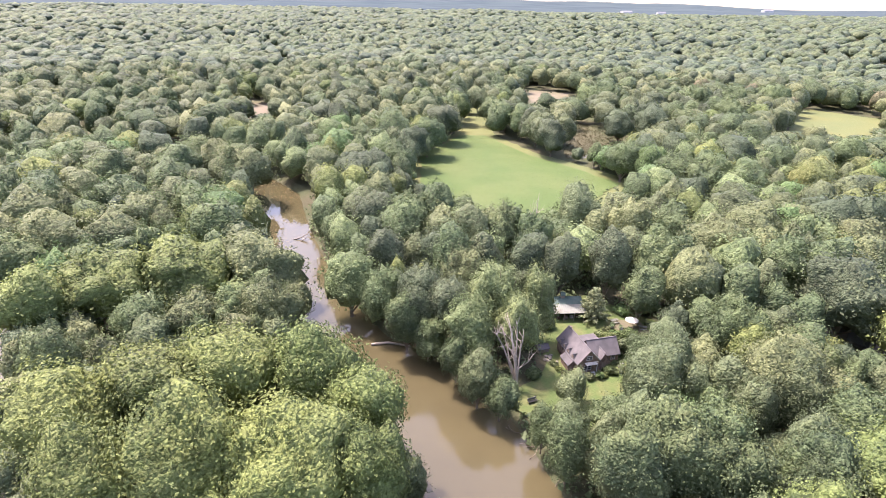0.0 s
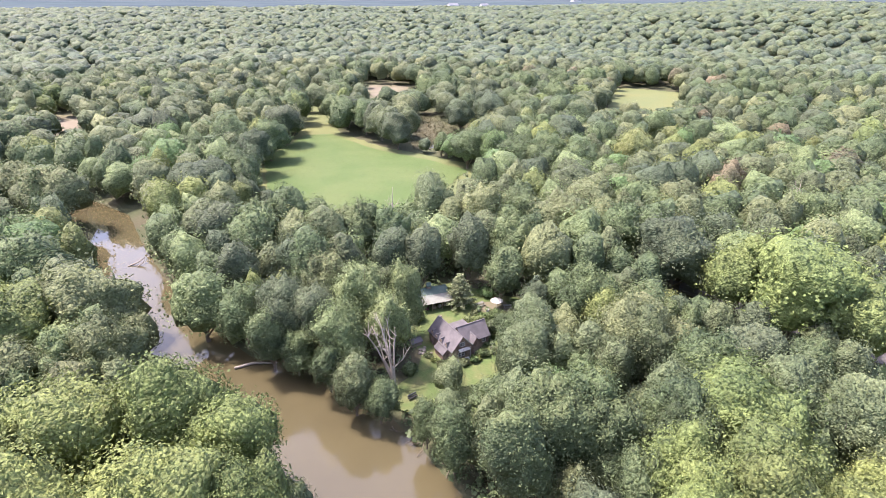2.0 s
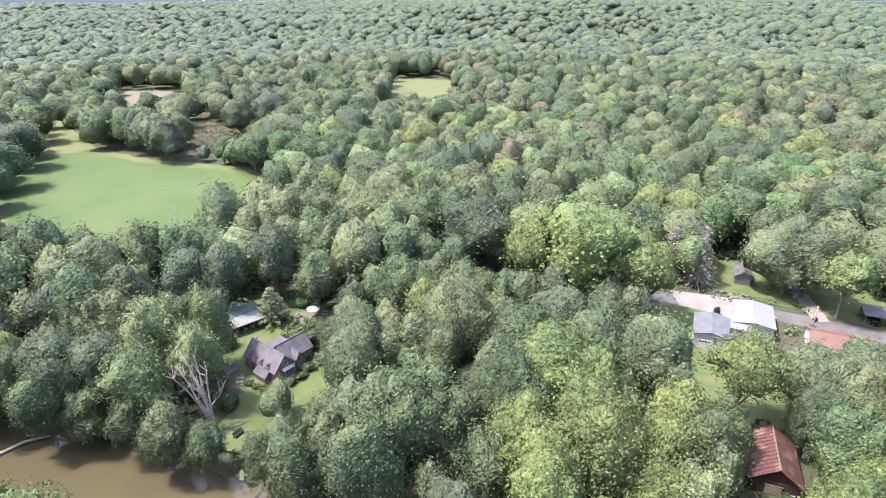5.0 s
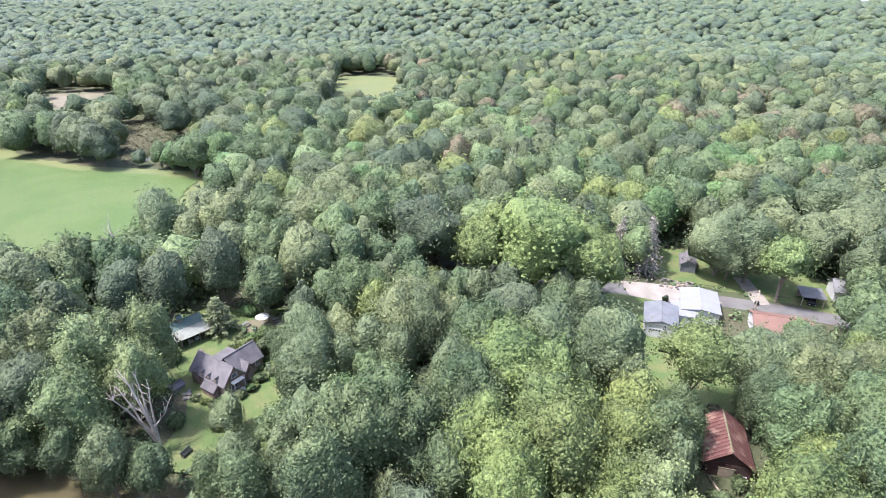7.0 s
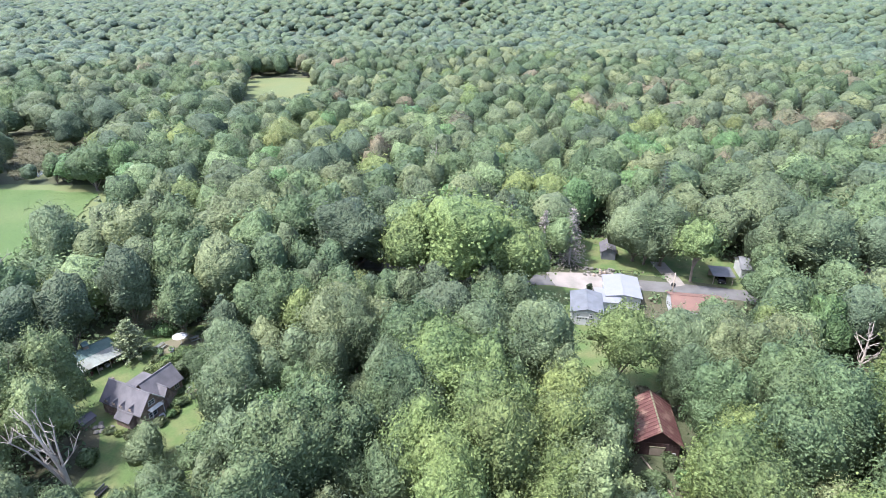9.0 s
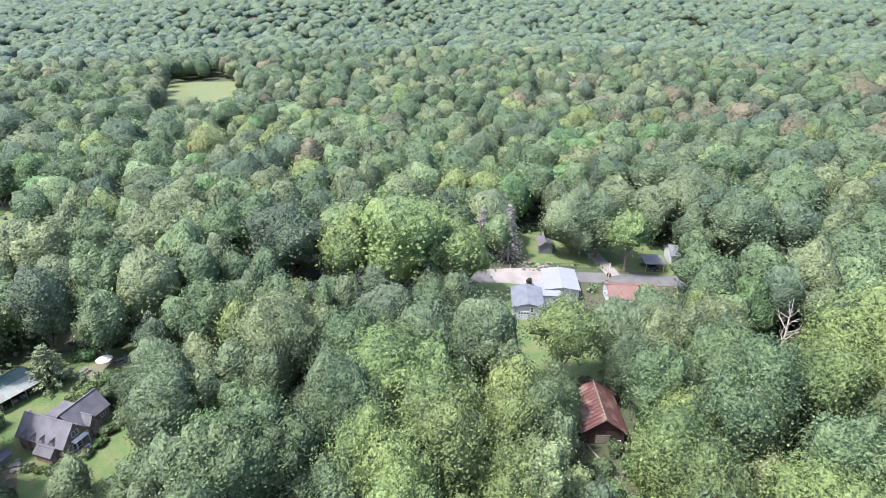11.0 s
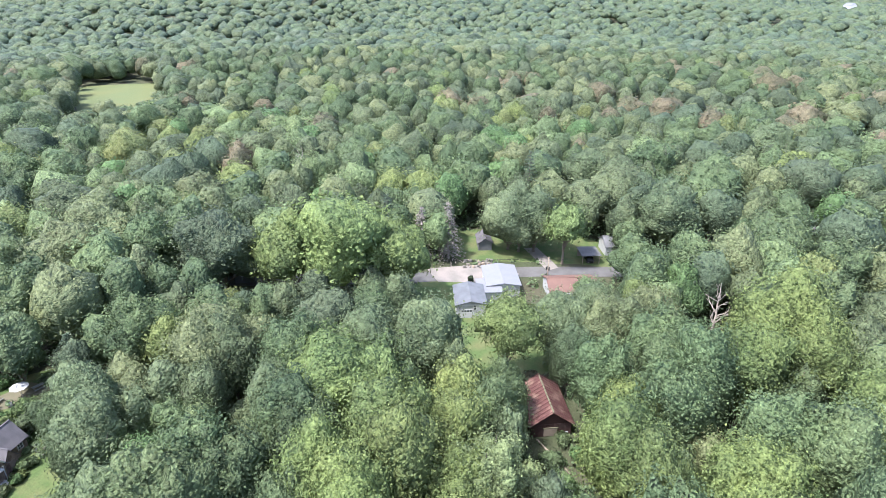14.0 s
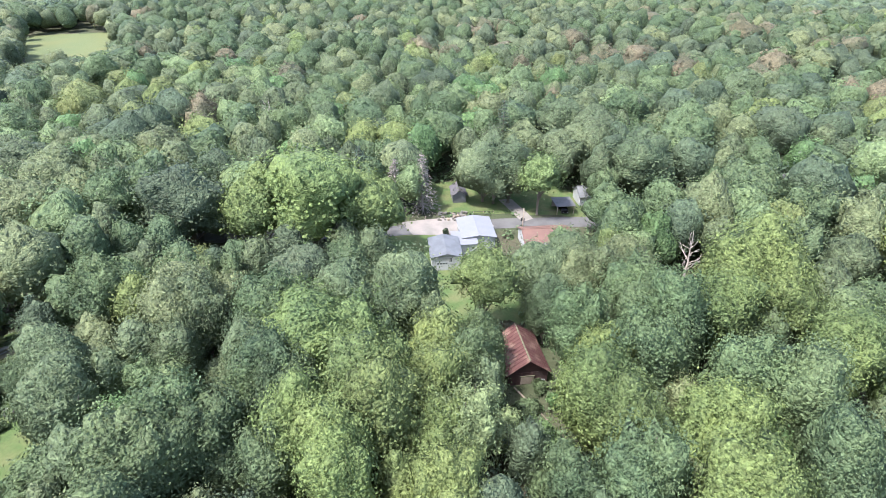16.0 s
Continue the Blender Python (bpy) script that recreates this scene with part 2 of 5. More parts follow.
def box(name, size, at, material, parent=None, bevel=0.02, label="", rz=0.0, rx=0.0, ry=0.0):
    bm = bmesh.new()
    bmesh.ops.create_cube(bm, size=1.0)
    bmesh.ops.scale(bm, vec=size, verts=bm.verts)
    if bevel:
        bmesh.ops.bevel(bm, geom=bm.edges, offset=min(bevel, min(size) * 0.3), segments=1, affect="EDGES")
    bmesh.ops.transform(bm, matrix=pose(*at, rx, ry, rz), verts=bm.verts)
    return part(name, bm, material, parent, label)


def tube(verts, faces, points, radii, sides=6):
    """Adds a tapered tube along points to the lists."""
    base = len(verts)
    for i, (p, r) in enumerate(zip(points, radii)):
        a, b = points[max(i - 1, 0)], points[min(i + 1, len(points) - 1)]
        d = (Vector(b) - Vector(a)).normalized()
        u = d.orthogonal().normalized()
        w = d.cross(u)
        for s in range(sides):
            ang = 2 * math.pi * s / sides
            verts.append(Vector(p) + (u * math.cos(ang) + w * math.sin(ang)) * r)
    for i in range(len(points) - 1):
        for s in range(sides):
            n = (s + 1) % sides
            faces.append((base + i * sides + s, base + i * sides + n, base + (i + 1) * sides + n, base + (i + 1) * sides + s))
    faces.append(tuple(base + (len(points) - 1) * sides + s for s in range(sides)))


def inside(x, y, poly):
    hit, j = False, len(poly) - 1
    for i in range(len(poly)):
        (xi, yi), (xj, yj) = poly[i], poly[j]
        if (yi > y) != (yj > y) and x < (xj - xi) * (y - yi) / (yj - yi) + xi:
            hit = not hit
        j = i
    return hit


def line_gap(x, y, line):
    """Distance from a polyline of (x, y) points."""
    best = 1e9
    for (ax, ay), (bx, by) in zip(line, line[1:]):
        dx, dy = bx - ax, by - ay
        k = max(0.0, min(1.0, ((x - ax) * dx + (y - ay) * dy) / (dx * dx + dy * dy)))
        best = min(best, math.hypot(x - ax - k * dx, y - ay - k * dy))
    return best


# ---- plan ----
RIVER = [(-210, 246), (-150, 240), (-112, 231), (-82, 218), (-64, 196), (-56, 172), (-46, 146), (-36, 122), (-21, 99), (-7, 84.5), (2, 70), (7.5, 54), (14, 37), (20, 15), (24, -20), (10, -80)]
RIVER_HALF = 9.3


def river_gap(x, y):
    """Distance from the river's edge, which is narrower upstream."""
    return line_gap(x, y, RIVER) - (10.3 if y < 100 else 7.2)


SLOUGH = [(-112, 120), (-101, 98), (-91, 80), (-81, 62), (-71, 44), (-64, 20)]
CORN = [(-14, 255), (-12, 217), (-6, 174), (26, 167), (42, 182), (69, 219), (57, 238), (37, 262), (19, 300), (5, 300), (-4, 277)]
VERGE = [(-17, 258), (-14, 215), (-8, 166), (27, 154), (54, 168), (84, 214), (63, 241), (40, 269), (24, 303), (22, 365), (25, 460), (12, 460), (10, 360), (2, 304), (-8, 280)]
TANFIELD = [(50, 398), (80, 397), (94, 458), (62, 466), (48, 440)]
YELFIELD = [(192, 322), (222, 302), (252, 330), (290, 371), (254, 412), (225, 372)]
MARSHLAND = [(55, 258), (76, 252), (106, 280), (100, 322), (72, 338), (58, 300)]
SANDBAR = [(-137, 392), (-117, 380), (-104, 318), (-112, 314), (-128, 350)]
YARD = [(18, 112), (20, 92), (10, 80), (15, 74), (23, 70), (33, 77), (36, 88), (46, 100), (54, 106), (42, 116), (34, 122), (22, 119)]
ROAD = [(60, 160), (94, 100), (112, 68), (126, 47), (131, 38), (142, 16), (154, -5), (176, -44), (210, -100)]
LAWN_MID = [(90, 60), (79, 44), (77, 33), (81, 28), (98, 26), (107, 30), (112, 40), (115, 54), (117, 63), (108, 66)]
LAWN_FAR = [(128, 68), (127, 59), (134, 44), (140, 24), (152, 28), (158, 40), (146, 68), (135, 76)]
GLADE = [(90, 103), (98, 98), (104, 104), (96, 110)]
POCKET = [(54, 80), (62, 76), (66, 68), (58, 66), (50, 72)]
OPEN = [CORN, VERGE, TANFIELD, YELFIELD, MARSHLAND, SANDBAR, YARD, LAWN_MID, LAWN_FAR, GLADE]


def lift(x, y):
    """Height of the land."""
    r = math.hypot(x, y)
    az = math.degrees(math.atan2(x, y))
    k = min(max((r - 570) / 560, 0), 1)
    k = k * k * (3 - 2 * k)
    h = k * (6 + 26 * math.exp(-((az - 47) / 20) ** 2) + 12 * math.exp(-((az - 88) / 22) ** 2) + 7 * noise.noise((x / 260, y / 260, 3.1)))
    far = min(max((r - 1800) / 2200, 0), 1)
    return h * (1 - 0.4 * far) + far * (2 + 9 * noise.noise((x / 900, y / 900, 7.7)))


# what can be seen on the ground from the air over the river: woods in front of it stay low
SEEN = [(26, 90), (22, 92), (34, 92), (30, 84), (24, 76), (28, 108), (41, 107), (38, 112), (48, 106), (76, 18), (80, 22), (74, 24), (101, 47), (104, 42), (100, 52), (118, 60), (124, 55), (128, 46), (140, 44), (124, 34), (139, 31), (133, 58), (147, 38), (92, 103), (137, 30), (90, 36), (84, 32), (96, 30), (117, 0), (58, 74), (65, 12), (70, 17), (72, 20), (124, 36), (119, 33)]
SEEN_FAR = [(-12, 217), (-3, 196), (12, 191), (25, 189), (39, 197), (54, 208), (66, 222), (30, 225), (10, 250), (15, 330), (18, 400), (62, 440), (82, 436), (214, 345), (236, 345), (255, 372), (206, 332), (222, 326), (240, 330), (262, 352), (228, 360), (70, 460), (95, 440), (60, 410), (70, 280), (90, 300), (20, 280), (-14, 235), (64, 300), (80, 292), (-116, 345), (-50, 158), (-40, 130)]


def tallest(x, y, r):
    """How tall a tree may be here without standing before one of the open places."""
    d, best = math.hypot(x, y), 99.0
    for sx, sy in SEEN + SEEN_FAR:
        s = math.hypot(sx, sy)
        if s > d + 1 and abs(x * sy - y * sx) / s < r * 0.95 and x * sx + y * sy > 0:
            best = min(best, 67 * (1 - d / s) * 0.98)
    return best


def clear(x, y, gap=2.0):
    """Whether nothing open lies here, so that woods may grow."""
    if river_gap(x, y) < gap or line_gap(x, y, SLOUGH) < 6 + gap or line_gap(x, y, ROAD) < (4 + gap if y < 78 else 2.5):
        return False
    return not any(inside(x, y, p) for p in OPEN)


# ---- ground, water, fields ----
def ground_axis(lo, hi, step):
    inner = list(np.arange(lo, hi + 0.1, step))
    out, d = [hi], step
    while out[-1] < 3300:
        d *= 1.22
        out.append(min(out[-1] + d, 3300))
    low, d = [lo], step
    while low[-1] > -3300:
        d *= 1.22
        low.append(max(low[-1] - d, -3300))
    return low[:0:-1] + inner + out[1:]


GX, GY = ground_axis(-140, 200, 3.4), ground_axis(-60, 330, 3.4)
gv = []
for y in GY:
    for x in GX:
        z = lift(x, y)
        if -130 < x < 60 and y < 345:
            d = river_gap(x, y)
            e = line_gap(x, y, SLOUGH) - 6
            d = min(d, e)
            if d < 3:
                z -= 2.2 * min(1.0, (3 - d) / 5)
        gv.append((x, y, z))
nx = len(GX)
gf = [(j * nx + i, j * nx + i + 1, (j + 1) * nx + i + 1, (j + 1) * nx + i) for j in range(len(GY) - 1) for i in range(nx - 1)]
tagged(raw("ground", gv, gf, SOIL, smooth=True), "dark leafy forest floor with shaded undergrowth", "ground", kind="structure")


def ribbon(name, line, half, z, material, label, category):
    v, f = [], []
    for i, p in enumerate(line):
        a, b = Vector(line[max(i - 1, 0)]), Vector(line[min(i + 1, len(line) - 1)])
        d = (b - a).normalized()
        s = Vector((-d.y, d.x)) * half
        v += [(p[0] + s.x, p[1] + s.y, z), (p[0] - s.x, p[1] - s.y, z)]
        if i:
            f.append((2 * i - 2, 2 * i - 1, 2 * i + 1, 2 * i))
    return tagged(raw(name, v, f, material), label, category, kind="structure")


def sheet(name, poly, z, material, label, category, wobble=0.0):
    bm = bmesh.new()
    pts = []
    for (ax, ay), (bx, by) in zip(poly, poly[1:] + poly[:1]):
        n = max(1, int(math.hypot(bx - ax, by - ay) / 3))
        for k in range(n):
            x, y = ax + (bx - ax) * k / n, ay + (by - ay) * k / n
            pts.append((x + wobble * noise.noise((x / 5, y / 5, 1.0)), y + wobble * noise.noise((x / 5, y / 5, 9.0)), z))
    face = bm.faces.new([bm.verts.new(p) for p in pts])
    if face.normal.z < 0:
        face.normal_flip()
    bmesh.ops.triangulate(bm, faces=bm.faces[:])
    return tagged(part(name, bm, material), label, category, kind="structure")


ribbon("water_river", RIVER, RIVER_HALF + 4, -1.15, WATER, "silty brown river with sky reflections", "river")
ribbon("water_slough", SLOUGH, 7, -1.3, WATER, "narrow muddy side channel among trees", "river")
ribbon("road", ROAD, 2.7, 0.06, ASPHALT, "worn grey asphalt lane shaded by trees", "road")
sheet("verge", VERGE, 0.05, MEADOW, "yellow-green grass verge round the crop field", "grass", 2)
sheet("field_tan", TANFIELD, 0.05, TAN, "bare tan harvested field among woods", "field", 3)
sheet("field_hay", YELFIELD, 0.05, MEADOW, "yellow-green mown hay field", "field", 3)
sheet("marsh", MARSHLAND, 0.05, MARSH, "brown reedy marsh clearing", "marsh", 4)
sheet("water_pond", [(57, 262), (62, 256), (66, 262), (63, 270)], 0.1, WATER, "small bright pond at the marsh edge", "pond", 1)
sheet("sandbar", SANDBAR, 0.05, TAN, "tan bare sandbar between trees", "sandbar", 3)
sheet("lawn_yard", YARD, 0.05, LAWN, "mown green lawn round the brick cottage", "lawn", 1.5)
sheet("lawn_middle", LAWN_MID, 0.05, LAWN, "mown back lawn behind the white house", "lawn", 1.5)
sheet("lawn_across", LAWN_FAR, 0.05, LAWN, "shaded lawn across the lane", "lawn", 1.5)
sheet("lawn_glade", GLADE, 0.05, LAWN, "sunlit patch of lawn by a cabin", "lawn", 1)
sheet("lawn_pocket", POCKET, 0.05, LAWN, "small sunlit grass patch under trees", "lawn", 1)
sheet("gravel_yard", [(113, 61), (118, 67), (124, 59), (129, 51), (126, 45), (121, 44)], 0.09, GRAVEL, "pale gravel turnaround beside the lane", "gravel", 0.6)
sheet("driveway", [(131, 39), (134, 37), (139, 42), (143, 46), (141, 49), (136, 44)], 0.09, GRAVEL, "curved pale driveway across the lane", "driveway", 0.3)


# ---- trees ----
RNG = np.random.default_rng(5)


def unit(n, rng):
    v = rng.normal(size=(n, 3))
    return v / np.linalg.norm(v, axis=1)[:, None]


def ico(level):
    bm = bmesh.new()
    bmesh.ops.create_icosphere(bm, subdivisions=level, radius=1.0)
    v = np.array([x.co[:] for x in bm.verts])
    f = np.array([[x.index for x in p.verts] for p in bm.faces])
    bm.free()
    return v, f


ICO = {k: ico(k) for k in (1, 2, 3)}


def leaf_quads(at, normal, size, rng):
    """Folded leaf sprays: a kite of two triangles each."""
    n = len(at)
    u = np.cross(normal, unit(n, rng))
    u /= np.linalg.norm(u, axis=1)[:, None] + 1e-9
    w = np.cross(normal, u)
    s = (size * rng.uniform(0.6, 1.3, n))[:, None]
    bend = normal * s * rng.uniform(-0.1, 0.3, n)[:, None]
    v = np.stack([at - u * s * 0.55, at + w * s * 0.36 + bend, at + u * s * 0.55, at - w * s * 0.36 + bend], 1).reshape(-1, 3)
    f = np.arange(4 * n).reshape(n, 4)
    return v, f


def largest(d, centres, width):
    """Height of a field of round clumps in direction d, from 0 to 1, and the clump on top."""
    ang = np.arccos(np.clip(d @ centres.T, -1, 1)) / width
    f = np.sqrt(np.clip(1 - ang ** 2, 0, None))
    top = f.argmax(1)
    return f[np.arange(len(d)), top], top


def crown_arrays(seed, radius, low, high, lobes, leaves, size, shape, level=3, droop=0.0, airy=0.0):
    """A closed crown: big boughs carrying small clumps of foliage, clad with leaf sprays; vertices, triangles, bough ends."""
    rng = np.random.default_rng(seed)
    mid, half = (low + high) / 2, (high - low) / 2
    big = unit(lobes, rng)
    big[:, 2] = np.where(big[:, 2] < -0.4, -big[:, 2], big[:, 2])
    big_w, big_h = rng.uniform(0.38, 0.70, lobes), rng.uniform(0.45, 1.25, lobes)
    small = unit(lobes * 5, rng)
    small_w, small_h = rng.uniform(0.16, 0.32, lobes * 5), rng.uniform(0.4, 1.2, lobes * 5)
    lean, phase = rng.normal(size=(3, 3)) * 1.6, rng.uniform(0, 6.3, 3)

    def swell(d):
        one, k = largest(d, big, big_w)
        two, top = largest(d, small, small_w)
        uneven = 0.07 * np.sin(d @ lean.T + phase).sum(1)
        return 0.60 + 0.26 * one * big_h[k] + 0.19 * two * small_h[top] + uneven, top

    def envelope(d):
        p = np.where(d[:, 2] > 0, 2.2, 3.4)
        q = d * ((np.hypot(d[:, 0], d[:, 1]) ** p + np.abs(d[:, 2]) ** p) ** (-1 / p))[:, None]
        taper = radius * (1 - shape * np.clip(q[:, 2], -0.3, 1))
        return q * np.stack([taper * 1.06, taper * 1.06, np.full(len(q), half * 0.98)], 1)

    cv, cf = ICO[level]
    grow, top = swell(cv)
    jitter = 1 + 0.05 * rng.normal(size=len(cv))
    V = [envelope(cv) * ((grow - airy) * jitter)[:, None] + np.array([0, 0, mid])]
    T = [cf[(cv[cf][:, :, 2] > -0.8).any(1)]]
    if leaves:
        d = unit(leaves * 2, rng)
        d = d[d[:, 2] > -0.62][:leaves]
        grow, top = swell(d)
        out = rng.normal(size=len(d)) * 0.055 - airy * 0.6 * rng.random(len(d)) + 0.02
        p = envelope(d) * (grow + out)[:, None] + np.array([0, 0, mid])
        p[:, 2] -= droop * rng.random(len(d)) * radius * 0.1
        nrm = d + 0.8 * (d - small[top]) / small_w[top][:, None] + 0.95 * unit(len(d), rng) + np.array([0, 0, 0.2])
        nrm /= np.linalg.norm(nrm, axis=1)[:, None]
        v, f = leaf_quads(p, nrm, size, rng)
        V.append(v)
        f = f + len(cv)
        T += [f[:, [0, 1, 2]], f[:, [0, 2, 3]]]
    return np.concatenate(V), np.concatenate(T), envelope(big) * 0.72 + np.array([0, 0, mid])


def mesh_of(name, v, f, material, smooth=False):
    me = bpy.data.meshes.new(name)
    if isinstance(f, np.ndarray) and f.shape[1] == 3:
        me.vertices.add(len(v))
        me.vertices.foreach_set("co", np.ascontiguousarray(v, dtype=np.float32).ravel())
        me.loops.add(3 * len(f))
        me.loops.foreach_set("vertex_index", np.ascontiguousarray(f, dtype=np.int32).ravel())
        me.polygons.add(len(f))
        me.polygons.foreach_set("loop_start", np.arange(0, 3 * len(f), 3, dtype=np.int32))
        me.update(calc_edges=True)
    else:
        me.from_pydata(v.tolist() if hasattr(v, "tolist") else [tuple(x) for x in v], [], f)
    me.materials.append(material)
    if smooth:
        me.polygons.foreach_set("use_smooth", [True] * len(me.polygons))
    return me


def trunk_mesh(name, seed, low, high, radius, lobes, sides=7, limbs=6):
    rng = random.Random(seed)
    v, f = [], []
    top = low + (high - low) * 0.6
    pts = [(0, 0, -0.3), (0.05, 0, 0.6), (rng.uniform(-.2, .2), rng.uniform(-.2, .2), low * 0.8), (rng.uniform(-.4, .4), rng.uniform(-.4, .4), (low + top) / 2), (rng.uniform(-.6, .6), rng.uniform(-.6, .6), top)]
    tube(v, f, pts, [0.55, 0.4, 0.33, 0.24, 0.1], sides)
    for c in lobes[:limbs]:
        k = rng.uniform(0.65, 1.0)
        start = Vector((0, 0, low * k + 0.3))
        end = Vector(c)
        mid = start.lerp(end, 0.5) + Vector((0, 0, -0.5))
        tube(v, f, [start, mid, end], [0.2, 0.13, 0.05], 5)
    return mesh_of(name, np.array([tuple(x) for x in v]), f, BARK)


# crown habit: lobes, leaf spray size, taper to the top, lowest leaf as a share of the height
HABIT = {"S": (20, 0.60, 0.12, 0.08), "M": (17, 0.60, 0.18, 0.05), "D": (22, 0.52, 0.08, 0.06), "A": (15, 0.52, 0.24, 0.04), "O": (18, 0.56, 0.14, 0.06), "G": (17, 0.52, 0.18, 0.05), "L": (15, 0.58, 0.20, 0.28), "B": (15, 0.5, 0.38, 0.04), "Y": (16, 0.55, 0.14, 0.06), "R": (16, 0.5, 0.16, 0.08)}
LABEL = {"S": ("tall sycamore with yellow-green leaf clumps", "tree"), "M": ("full mid-green maple in summer leaf", "tree"), "D": ("dark blue-green oak with a broad crown", "tree"), "A": ("pale green willow-like tree with soft foliage", "tree"), "O": ("olive-green elm with a loose crown", "tree"), "G": ("grey-green walnut tree with fine foliage", "tree"), "L": ("bright green linden standing on the lawn", "tree"), "B": ("bright green pointed beech tree", "tree"), "Y": ("yellowish hickory tree at the field edge", "tree"), "R": ("rust-tinted tree with browning leaves", "tree")}
TEMPLATE = {}


def template(kind, variant, fine):
    key = (kind, variant, fine)
    if key not in TEMPLATE:
        lobes, size, shape, low = HABIT[kind]
        seed = ord(kind) * 10 + variant
        v, f, c = crown_arrays(seed, 8.0, 22 * low, 22.0, lobes, (500, 1100, 3700)[fine], size * (1.5, 1.15, 0.8)[fine], shape, 3, 0.8 if kind == "A" else 0.2, 0.16 if kind in "AL" else 0.10)
        tr = trunk_mesh("trunk", seed, 22 * low, 22.0, 8.0, c, 7 if fine else 5, 7 if fine else 2)
        TEMPLATE[key] = (mesh_of("crown", v, f, LEAF[kind]), tr)
    return TEMPLATE[key]


COUNT = [0]
PLANTED = []


def tree(kind, x, y, h, r, fine=2, group=""):
    COUNT[0] += 1
    rng = random.Random(COUNT[0] * 7 + 3)
    crown, trunk = template(kind, rng.randrange(3 if fine else 2), fine)
    t = thing("tree", LABEL[kind][0], LABEL[kind][1], pose(x, y, lift(x, y), 0, 0, rng.uniform(0, 360)), group)
    for name, me in (("trunk", trunk), ("crown", crown)):
        ob = new(name, me)
        ob.parent = t
        ob.scale = (r / 8.0, r / 8.0, h / 22.0)
    PLANTED.append((x, y, r))
    return t


def plant(kind, *rows, always=False):
    for x, y, h, r in rows:
        if not always and math.hypot(x, y) > 150 and (not clear(x, y, 0) or tallest(x, y, r) < 0.6 * h):
            continue
        tree(kind, x, y, h, r, 2 if math.hypot(x, y) < 112 else 1)


plant('S', (-54.4, 56, 23.1, 8.7), (-46, 61.7, 24.2, 9.3), (-35.4, 65.4, 25.3, 9.6), (-21.8, 66.9, 24.2, 8.9), (-13.9, 60.7, 22, 7.1), (-11.6, 49.6, 22, 5.9), (-22.9, 50.8, 24.2, 9.7), (-35.6, 49.4, 24.2, 9.5), (-46.2, 45.6, 22, 7.7), (-76.3, 101.5, 20.9, 10.5), (-60.2, 106.6, 22, 11), (-83.8, 92.4, 19.8, 8.5), (94.6, 76.2, 28, 13.2), (100.5, 65.3, 22, 8.6), (89.6, 86.9, 22, 8), (57, 48.2, 22, 9.3), (42, 36.5, 20.9, 6.5), (52.3, 36.3, 22, 7.3))
plant('S', (55.6, 29.6, 19.8, 5.9), (42.1, 41.3, 19.8, 5.9), (49.9, 26.5, 18.7, 5), (66.3, 9.9, 17.6, 5.9), (103.1, -9.7, 24.2, 8.9), (89.9, -5.6, 20.9, 7.3), (98.4, -14.8, 20.9, 7.1), (63, 8, 19.8, 6.8), (64.9, -6, 19.8, 6.7), (73.5, 9.9, 17.6, 4.9), (60.8, 4.1, 18.7, 6.2), (48.4, 32.6, 22, 7.1), (38, 32.4, 20.9, 5), (41.8, 21.7, 19.8, 5), (55.8, -10.5, 20.9, 6.2), (86.4, -22.4, 20.9, 6.5))
plant('O', (-98.8, 121.9, 20.9, 10.4), (-86.9, 143, 20.9, 10.5), (-46.2, 113.2, 19.8, 9.9), (-37.9, 97.2, 17.6, 7.1), (-51.7, 93.1, 15.4, 6.9), (-73.3, 188.3, 22, 11), (3.2, 112.9, 18.7, 6.1), (-2.4, 135.8, 19.8, 7.5), (50.3, 144.8, 22, 7.8), (66.7, 131, 20.9, 9.3), (57, 76.3, 19.8, 7.7), (98.6, 16.9, 16.5, 6), (104.2, 11.1, 16.5, 6.3), (111.9, 135.7, 19.8, 9.9), (84.5, 143, 20.9, 10.3), (182.3, 67.9, 20.9, 9.5))
plant('M', (-63.5, 91.4, 15.4, 6.8), (-101.4, 113.2, 19.8, 7.9), (-60, 133.7, 19.8, 9), (-121.4, 152.1, 19.8, 9.9), (-114.6, 180, 20.9, 10.5), (-95.4, 188.8, 20.9, 10.5), (-68, 73.8, 17.6, 5.8), (-12.5, 139.3, 20.9, 9), (-0.2, 117.6, 20.9, 6.8), (-9.5, 95.1, 14.3, 4.4), (8.4, 74.6, 8.8, 3.5), (-4.9, 92.6, 11, 4.2), (0.8, 85.5, 11, 3.6), (-14.8, 104.7, 16.5, 5.3), (14.4, 137.7, 20.9, 6.7), (21.3, 135, 19.8, 6.1), (49.3, 119, 20.9, 6.9), (43.2, 109.2, 15.4, 5.1))
plant('M', (-13.7, 150.2, 19.8, 7.8), (-5.7, 152.7, 19.8, 6.8), (17.4, 59.8, 13.2, 4.4), (14.7, 66.7, 9.9, 2.9), (38.6, 89, 8.8, 3.4), (39, 95.1, 6.6, 3.3), (56.8, 92.3, 18.7, 6.7), (31.5, 55.5, 22, 7.7), (24.5, 51.2, 19.8, 6), (37.2, 50.8, 19.8, 6.1), (83.3, 122.4, 19.8, 7.8), (61.2, 60.3, 20.9, 7.5), (81.4, 59.3, 16.5, 5.5), (48.1, 51.2, 19.8, 6.1), (38, 42.8, 17.6, 4.6), (66, 27.2, 16.5, 5), (73.6, 28.7, 14.3, 4), (81.1, 15.8, 18.7, 5.6))
